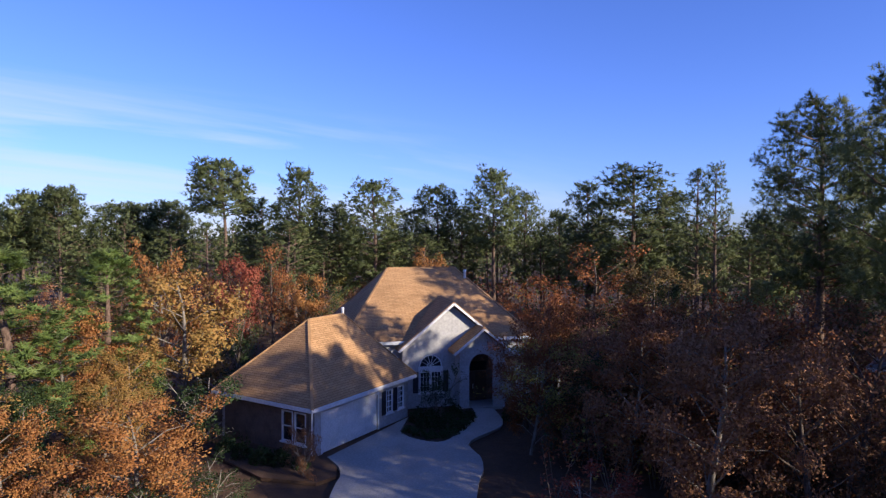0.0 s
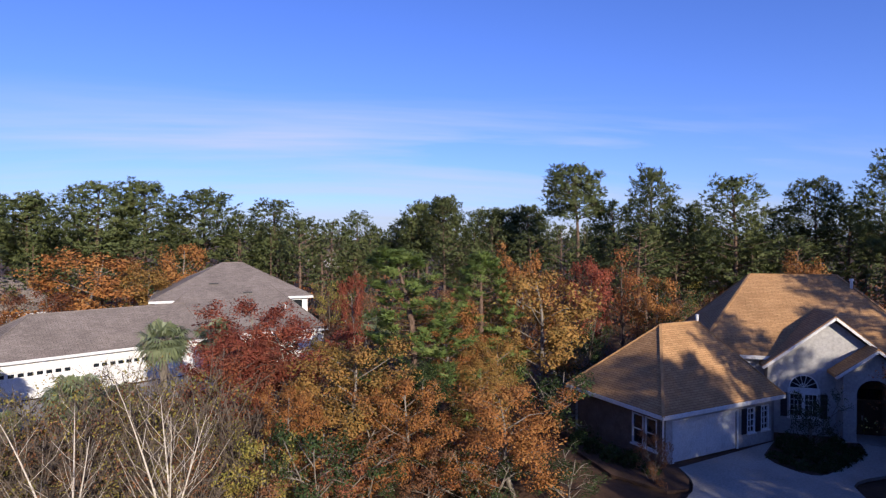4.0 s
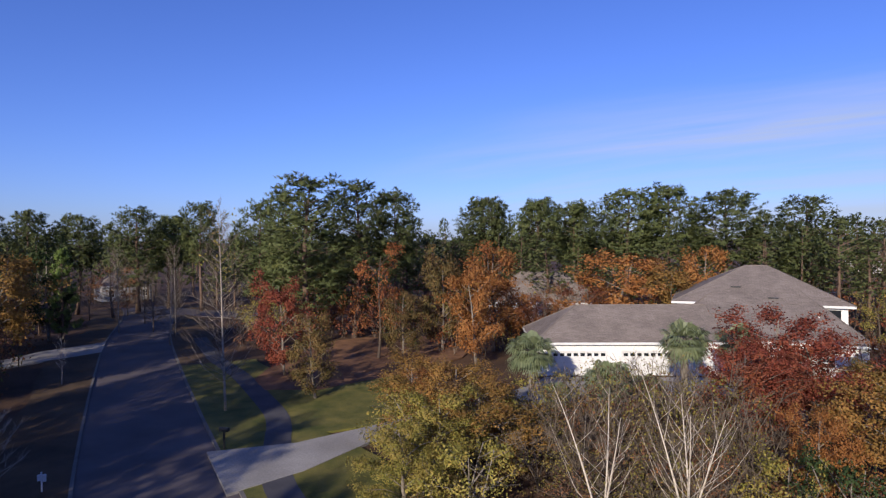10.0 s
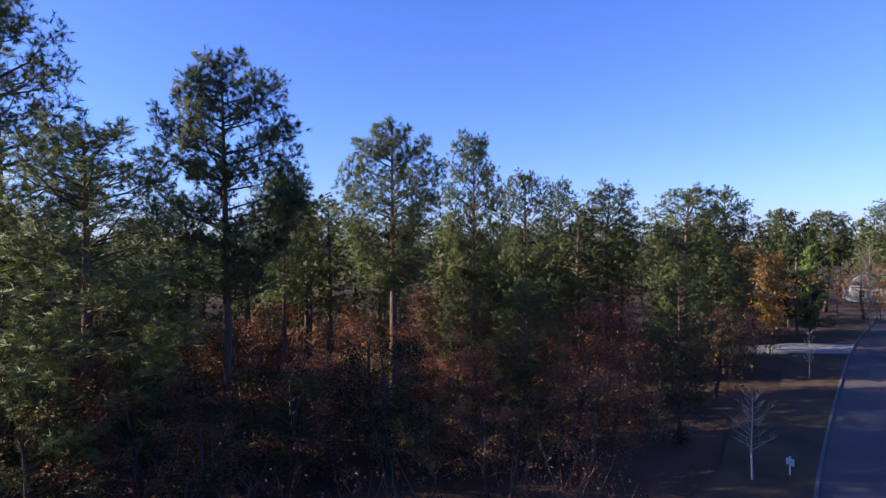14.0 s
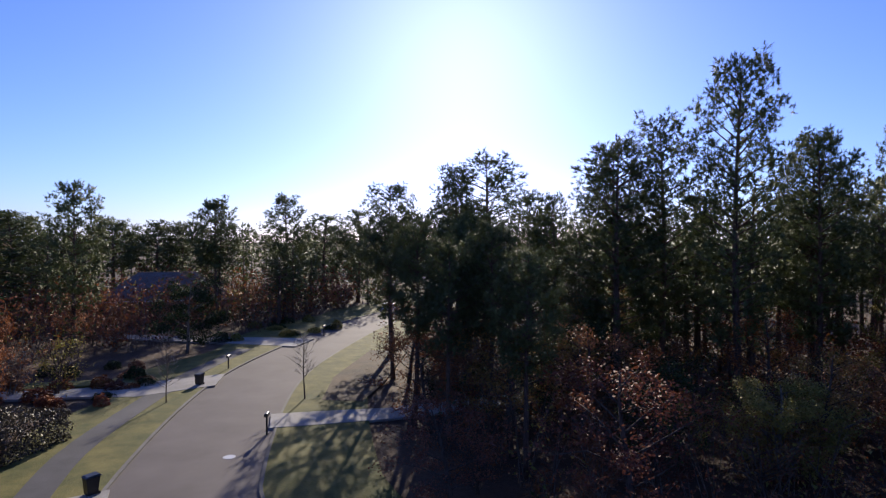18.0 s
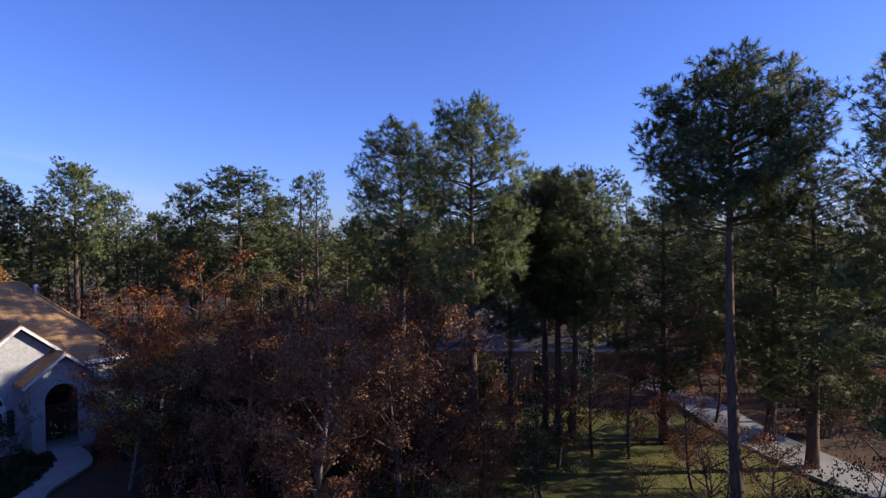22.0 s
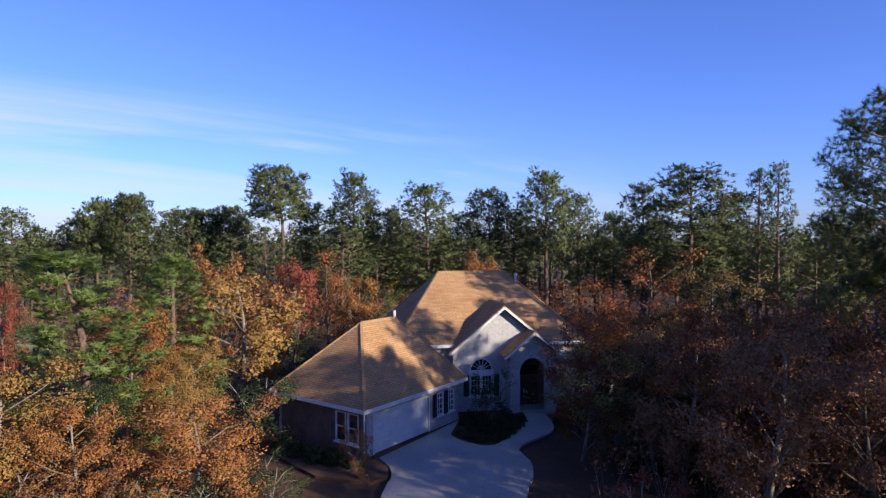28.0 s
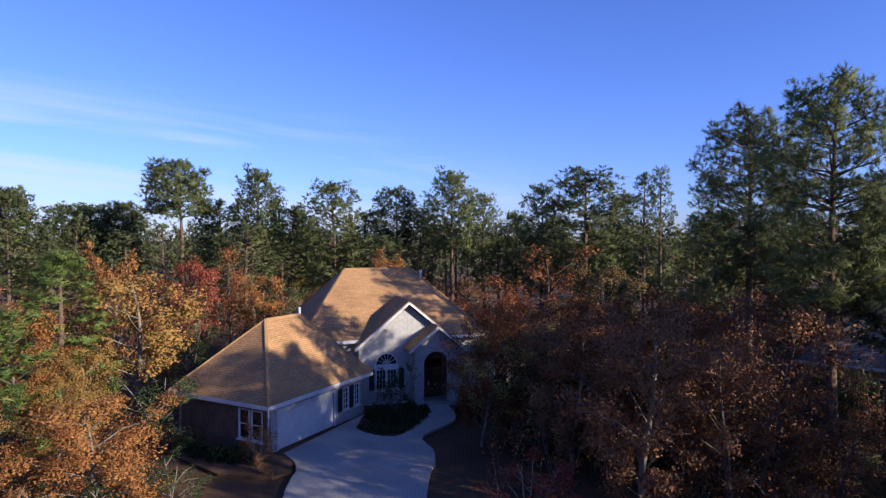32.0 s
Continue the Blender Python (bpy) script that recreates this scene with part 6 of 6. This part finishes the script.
for az, d, h, r, colour in ((68.5, 32.5, 4.2, 1.9, "olive"), (65.4, 32, 4.6, 2.0, "brown"), (62.0, 33, 5.0, 2.0, "olive"), (58.2, 32.5, 5.2, 2.1, "brown"), (55.2, 32, 5.0, 2.0, "olive"), (66.3, 36, 4.6, 2.0, "olive"), (59.5, 37, 5.0, 2.0, "olive"), (52.4, 33, 5.0, 1.9, "russet"), (63.0, 28, 3.0, 1.6, "brown"), (57.0, 28, 3.0, 1.6, "russet"), (70.5, 33, 4.2, 2.0, "olive"), (68.5, 27, 2.8, 1.7, "olive"), (66.5, 25, 2.4, 1.6, "brown"), (61.5, 25.5, 2.8, 1.7, "olive"), (59.2, 27, 3.4, 1.8, "olive"), (54.5, 27.5, 3.4, 1.8, "brown"), (52.0, 28.5, 3.6, 1.8, "olive"), (63.8, 31.5, 4.4, 1.9, "brown"), (60.4, 31, 4.6, 1.9, "olive"), (56.8, 31, 4.8, 1.9, "olive"), (67.2, 30.5, 4.0, 1.9, "brown")):
    add_broadleaf(az, d, h, r, colour, "brush")
add_bare("street", -45.0, -7.4, 14.8, 0, None, None, "tall leafless street tree with pale bark and few yellow leaves")
s = Soup()
leaves(s, [(-45.0 + rng.normal() * 0.7, -7.4 + rng.normal() * 0.7, rng.uniform(8.5, 14.6)) for _ in range(90)], (0.25, 0.25, 0.3), 3, 0.09)
turn = next(o for o in bpy.data.objects if o.name.startswith("bare_tree"))
few = part("leaves", s, MAT["olive"], turn, "a few yellow-green leaves")
few.matrix_parent_inverse = turn.matrix_world.inverted()
add_bare("street", -82.9, -19.0, 12.0, 1)
add_bare("street", *place_at(107.2, 92), 11.5, 1)
add_bare("street", *place_at(103.4, 78), 9.0, 0, 0.75)
for az, d, h in ((105.2, 100, 9.0), (106.4, 112, 10.0), (109.2, 108, 8.5), (110.6, 118, 9.5), (112.0, 104, 7.5), (104.6, 90, 8.0)):
    add_bare("street", *place_at(az, d), h, int(d) % 2, 0.8, MAT["twig"])
add_bare("small", -30.1, -15.0, 4.6)
add_bare("small", -56.4, -22.3, 4.2, 0, 0.5)
add_bare("small", 44.6, -14.7, 5.0, 0, 1.0, MAT["twig"], "small leafless street tree on the grass verge")
add_bare("small", 48.8, -5.8, 3.6, 0, 0.8, MAT["twig"], "small leafless street tree on the grass verge")
add_bare("small", 56.0, -6.8, 4.2, 0, 0.8, MAT["twig"], "small leafless street tree on the grass verge")


# ---- garden shrubs ----
def make_mound(n, size):
    """A clipped shrub, 1 m across and 1 m high."""
    wood, crown = Soup(), Soup()
    for k in range(7):
        t = k * 0.9
        wood.tube([(0.04 * math.cos(t), 0.04 * math.sin(t), -0.05), (0.3 * math.cos(t), 0.3 * math.sin(t), 0.75)], [0.016, 0.005], 3)
    u = unit(n) * np.cbrt(rng.uniform(0.35, 1, (n, 1)))
    u[:, 2] = np.abs(u[:, 2]) * 0.95
    bump = 1 + 0.18 * np.sin(u[:, :1] * 7) * np.cos(u[:, 1:2] * 6)
    leaves(crown, u * (0.5, 0.5, 0.95) * bump + (0, 0, 0.04), (0.02, 0.02, 0.02), 1, size)
    return wood.mesh("shrub_stems", MAT["twig"]), crown.mesh("shrub_leaves", None)


MOUND = [make_mound(900, 0.055), make_mound(800, 0.06)]


def add_mound(x, y, r, h, colour, label, k=0):
    tree("garden_shrub", MOUND[k], MAT[colour], x, y, (r * 2, r * 2, h), x * 3.1 + y, label, "shrub", "clipped garden shrubs", None)


for x, y, r, h in ((-2.2, 36.4, 0.5, 0.6), (-1.6, 35.8, 0.5, 0.65), (-0.9, 35.4, 0.5, 0.65), (-0.2, 35.5, 0.5, 0.6), (0.3, 36.2, 0.5, 0.65), (0.7, 37.0, 0.5, 0.65), (1.0, 37.8, 0.5, 0.6), (1.3, 38.6, 0.5, 0.7), (1.5, 39.5, 0.5, 0.7), (-1.4, 37.2, 0.55, 0.8), (-0.5, 37.0, 0.55, 0.8), (0.1, 38.0, 0.6, 0.9), (-0.9, 38.6, 0.6, 1.0), (-1.8, 38.4, 0.6, 1.1), (0.6, 39.6, 0.6, 1.0)):
    add_mound(x, y, r, h, "green", "low clipped evergreen shrub in the mulched bed", int(x * 10) % 2)
for x, y, r, h in ((-9.6, 31.6, 0.65, 1.0), (-8.5, 31.4, 0.6, 1.0), (-7.4, 30.9, 0.5, 0.8), (-10.8, 32.4, 0.6, 1.0), (-12.0, 33.4, 0.6, 0.9), (4.1, 39.0, 0.6, 1.1), (5.0, 40.2, 0.7, 1.2), (6.0, 41.4, 0.7, 1.1), (7.2, 42.6, 0.7, 1.1)):
    add_mound(x, y, r, h, "green", "rounded evergreen shrub beside the house wall", 1)
add_broadleaf(0.9, 39.1, 3.4, 1.1, "green")
add_broadleaf(13.2, 30.6, 2.7, 0.8, "brown")
add_broadleaf(79.0, 23.2, 2.6, 1.9, "moss", "bush")
add_broadleaf(352.2, 33.5, 7.8, 1.8, "russet", "dense")
add_broadleaf(349.4, 35.0, 8.2, 2.2, "russet", "sparse")
for az, d, h, r, colour in ((40.0, 27.5, 2.6, 1.7, "green"), (37.6, 28.4, 2.4, 1.6, "russet"), (34.0, 27.3, 2.8, 1.6, "brown"), (43.3, 26.8, 2.8, 1.6, "maroon"), (31.0, 27.0, 2.4, 1.5, "russet"), (46.5, 26.4, 2.6, 1.6, "brown"), (28.0, 26.4, 2.2, 1.4, "green")):
    add_broadleaf(az, d, h, r, colour, "bush")


def clipped_hedge(x, y, deg, lx, ly, h):
    """A hedge clipped to a block with rounded shoulders: stems inside, leaves over its faces."""
    crown, stems = Soup(), []
    for k in range(26):
        px, py = rng.uniform(0.3, lx - 0.3), rng.uniform(0.3, ly - 0.3)
        stems.append(Soup().tube([(px, py, -0.1), (px + rng.normal() * 0.15, py + rng.normal() * 0.15, h * 0.85)], [0.025, 0.01], 4))
    u = rng.uniform(-1, 1, (9000, 3))
    k = rng.integers(0, 3, 9000)
    u[np.arange(9000), k] = np.sign(u[np.arange(9000), k]) * rng.uniform(0.86, 1.0, 9000)
    u = u[u[:, 2] > -0.96]
    u[:, :2] *= (1 - 0.10 * np.clip(u[:, 2:3], 0, 1) ** 3) * (1 + 0.04 * np.sin(u[:, :1] * 9 + u[:, 2:3] * 7))
    leaves(crown, (u + 1) / 2 * (lx, ly, h), (0.03, 0.03, 0.03), 1, 0.075)
    ob = thing("hedge", "tall clipped hedge with dull brown-green leaves beside the footpath", "hedge", m=pose(x, y, 0.05, 0, 0, deg))
    for stem in stems:
        part("stem", stem, MAT["twig"], ob)
    part("leaves", crown, MAT["dull"], ob)


clipped_hedge(39.3, 3.4, -40, 5.0, 4.2, 1.9)
add_broadleaf(278.3, 70.9, 7.2, 3.7, "green", "dense")
for k in range(26):
    x, y = 50 + rng.uniform(0, 16), 0.5 + rng.uniform(-6, 8)
    if near_line(x, y, FOOTWAY) > 2.2:
        add_mound(x, y, rng.uniform(0.5, 1.1), rng.uniform(0.5, 1.2), ("maroon", "green", "russet")[k % 3], "low spreading shrub in a dark planting bed", k % 2)
for k in range(14):
    x, y = 78 + rng.uniform(-4, 8), -24 + rng.uniform(-7, 9)
    add_mound(x, y, rng.uniform(0.6, 1.3), rng.uniform(0.7, 1.4), ("green", "olive")[k % 2], "low evergreen shrub by the far driveway", k % 2)


# ---- street furniture ----
def wheelie_bin(x, y, deg):
    ob = thing("wheeled_bin", "dark plastic wheeled refuse bin on the verge by the kerb", "bin", "refuse bins", m=pose(x, y, 0.1, 0, 0, deg) @ Matrix.Scale(0.86, 4))
    s = Soup()
    v = [(-0.24, -0.28, 0.06), (0.24, -0.28, 0.06), (0.24, 0.24, 0.06), (-0.24, 0.24, 0.06), (-0.29, -0.36, 0.98), (0.29, -0.36, 0.98), (0.29, 0.34, 0.98), (-0.29, 0.34, 0.98)]
    s.add(v, [(3, 2, 1, 0), (4, 5, 6, 7), (0, 1, 5, 4), (1, 2, 6, 5), (2, 3, 7, 6), (3, 0, 4, 7)])
    s.box((-0.31, -0.38, 0.93), (0.31, 0.36, 0.985))
    part("body", s, MAT["black"], ob)
    lid = Soup()
    lid.add([(-0.32, -0.40, 0.99), (0.32, -0.40, 0.99), (0.32, 0.40, 1.02), (-0.32, 0.40, 1.02), (-0.26, -0.30, 1.06), (0.26, -0.30, 1.06), (0.26, 0.34, 1.1), (-0.26, 0.34, 1.1)], [(3, 2, 1, 0), (4, 5, 6, 7), (0, 1, 5, 4), (1, 2, 6, 5), (2, 3, 7, 6), (3, 0, 4, 7)])
    part("lid", lid, MAT["black"], ob)
    part("handle", Soup().tube([(-0.25, 0.44, 0.98), (0.25, 0.44, 0.98)], [0.02, 0.02], 6), MAT["black"], ob)
    for sx in (-0.27, 0.27):
        part("wheel", Soup().tube([(sx - 0.03, 0.26, 0.1), (sx + 0.03, 0.26, 0.1)], [0.1, 0.1], 12), MAT["black"], ob)


wheelie_bin(33.3, -0.35, 200)
wheelie_bin(53.3, -8.9, 220)


def mailbox(x, y, deg, body="black", post="black"):
    ob = thing("mailbox", "kerbside mailbox with an arched top on a slim post", "mailbox", "mailboxes", m=pose(x, y, 0.08, 0, 0, deg))
    part("post", Soup().box((-0.05, -0.05, -0.1), (0.05, 0.05, 1.05)), MAT[post], ob)
    s = Soup()
    n = 9
    ring = [(0.11 * math.cos(math.pi * k / (n - 1)), 0.12 + 0.11 * math.sin(math.pi * k / (n - 1))) for k in range(n)] + [(-0.11, 0), (0.11, 0)]
    k = len(ring)
    s.add([(a, yy, 1.05 + b) for yy in (-0.28, 0.28) for a, b in ring], [tuple(range(k - 1, -1, -1)), tuple(range(k, 2 * k))] + [(i, (i + 1) % k, (i + 1) % k + k, i + k) for i in range(k)])
    part("box", s, MAT[body], ob)
    part("door", Soup().box((-0.1, -0.3, 1.06), (0.1, -0.281, 1.24)), MAT[body], ob)
    part("flag", Soup().box((0.112, -0.1, 1.12), (0.125, 0.1, 1.17)), MAT["metal"], ob)


for x, y, deg in ((38.0, -9.9, 60), (58.5, -12.4, 230), (25.9, 1.3, 200), (-65.3, -29.4, 20), (-36.6, -6.3, 160), (72.5, -27.2, 220)):
    mailbox(x, y, deg)


def sign_post(x, y, deg):
    ob = thing("marker_post", "white-painted wooden post with two small boxed boards", "post", m=pose(x, y, 0.0, 0, 0, deg) @ Matrix.Scale(0.8, 4))
    part("post", Soup().box((-0.05, -0.05, -0.1), (0.05, 0.05, 1.3)), MAT["white_trim"], ob)
    part("box", Soup().box((-0.25, -0.1, 0.72), (-0.053, 0.1, 1.12)), MAT["white_trim"], ob)
    part("board", Soup().box((0.053, -0.08, 0.8), (0.22, 0.08, 1.16)), MAT["white_trim"], ob)


sign_post(-32.2, -14.1, -68)
setting("manhole", Soup().cone(35.2, -7.0, -0.05, 0.012, 0.34, 0.34, 20), MAT["metal"], "round metal manhole cover set in the road", "manhole cover")


def street_lamp(x, y, h):
    ob = thing("yard_lamp", "slim dark lamp post with a small lantern head", "lamp post", m=pose(x, y, 0))
    part("post", Soup().cone(0, 0, -0.1, h, 0.05, 0.035, 8), MAT["black"], ob)
    part("lantern", Soup().cone(0, 0, h, h + 0.35, 0.09, 0.15, 6).cone(0, 0, h + 0.35, h + 0.5, 0.17, 0.02, 6), MAT["black"], ob)


street_lamp(*place_at(111.5, 98), 2.2)


def play_tower(x, y, deg):
    ob = thing("play_tower", "wooden play tower with a green pitched roof on brown posts", "play tower", m=pose(x, y, 0, 0, 0, deg))
    for sx in (-1.1, 1.1):
        for sy in (-1.1, 1.1):
            part("post", Soup().box((sx - 0.07, sy - 0.07, -0.1), (sx + 0.07, sy + 0.07, 3.9)), MAT["post_wood"], ob)
    part("deck", Soup().box((-1.2, -1.2, 1.7), (1.2, 1.2, 1.82)), MAT["post_wood"], ob)
    for k in range(12):
        part("rail_slat", Soup().box((-1.15 + 0.2 * k, -1.2, 1.83), (-1.05 + 0.2 * k, -1.16, 2.6)), MAT["post_wood"], ob)
    roof = Soup().slab([(-1.5, -1.5, 3.85), (1.5, -1.5, 3.85), (1.5, 0, 4.9), (-1.5, 0, 4.9)], 0.08).slab([(1.5, 1.5, 3.85), (-1.5, 1.5, 3.85), (-1.5, 0, 4.9), (1.5, 0, 4.9)], 0.08)
    part("roof", roof, MAT["play_green"], ob, "green roof")
    for sx in (-2.6, -4.4):
        part("swing_leg", Soup().tube([(sx, -0.9, -0.1), (sx, 0, 2.6)], [0.06, 0.06], 6).tube([(sx, 0.9, -0.1), (sx, 0, 2.6)], [0.06, 0.06], 6), MAT["post_wood"], ob)
    part("swing_beam", Soup().tube([(-1.1, 0, 2.6), (-4.5, 0, 2.6)], [0.07, 0.07], 6), MAT["post_wood"], ob)


play_tower(*place_at(105.7, 137), 200)


def parked_car(x, y, deg, paint, label):
    ob = thing("car", label, "car", m=pose(x, y, 0.12, 0, 0, deg))
    side = [(-2.2, 0.35), (2.2, 0.35), (2.25, 0.7), (1.9, 0.9), (1.0, 0.98), (0.45, 1.42), (-1.15, 1.45), (-1.75, 1.0), (-2.2, 0.92)]
    k = len(side)
    s = Soup()
    s.add([(a, yy, b) for yy in (-0.88, 0.88) for a, b in side], [tuple(range(k)), tuple(range(2 * k - 1, k - 1, -1))] + [(i, i + k, (i + 1) % k + k, (i + 1) % k) for i in range(k)])
    part("body", s, paint, ob)
    for yy in (-0.9, 0.885):
        part("side_window", Soup().box((-1.3, yy, 1.02), (0.5, yy + 0.015, 1.36)), MAT["pane"], ob)
    w = Soup()
    w.add([(0.98, -0.75, 1.01), (0.98, 0.75, 1.01), (0.5, 0.7, 1.41), (0.5, -0.7, 1.41), (1.02, -0.75, 1.03), (1.02, 0.75, 1.03), (0.53, 0.7, 1.43), (0.53, -0.7, 1.43)], [(4, 5, 6, 7), (3, 2, 1, 0), (0, 1, 5, 4), (1, 2, 6, 5), (2, 3, 7, 6), (3, 0, 4, 7)])
    part("windscreen", w, MAT["pane"], ob)
    for sx in (-1.35, 1.35):
        for sy in (-0.82, 0.82):
            wheel = part("wheel", Soup().tube([(sx, sy - 0.1, 0.33), (sx, sy + 0.1, 0.33)], [0.33, 0.33], 16), MAT["black"], ob)
            part("rim", Soup().tube([(sx, sy - 0.11, 0.33), (sx, sy + 0.11, 0.33)], [0.19, 0.19], 10), MAT["metal"], wheel)


parked_car(90.0, -45.5, 130, MAT["white_trim"], "white car parked by the road beyond the bend")
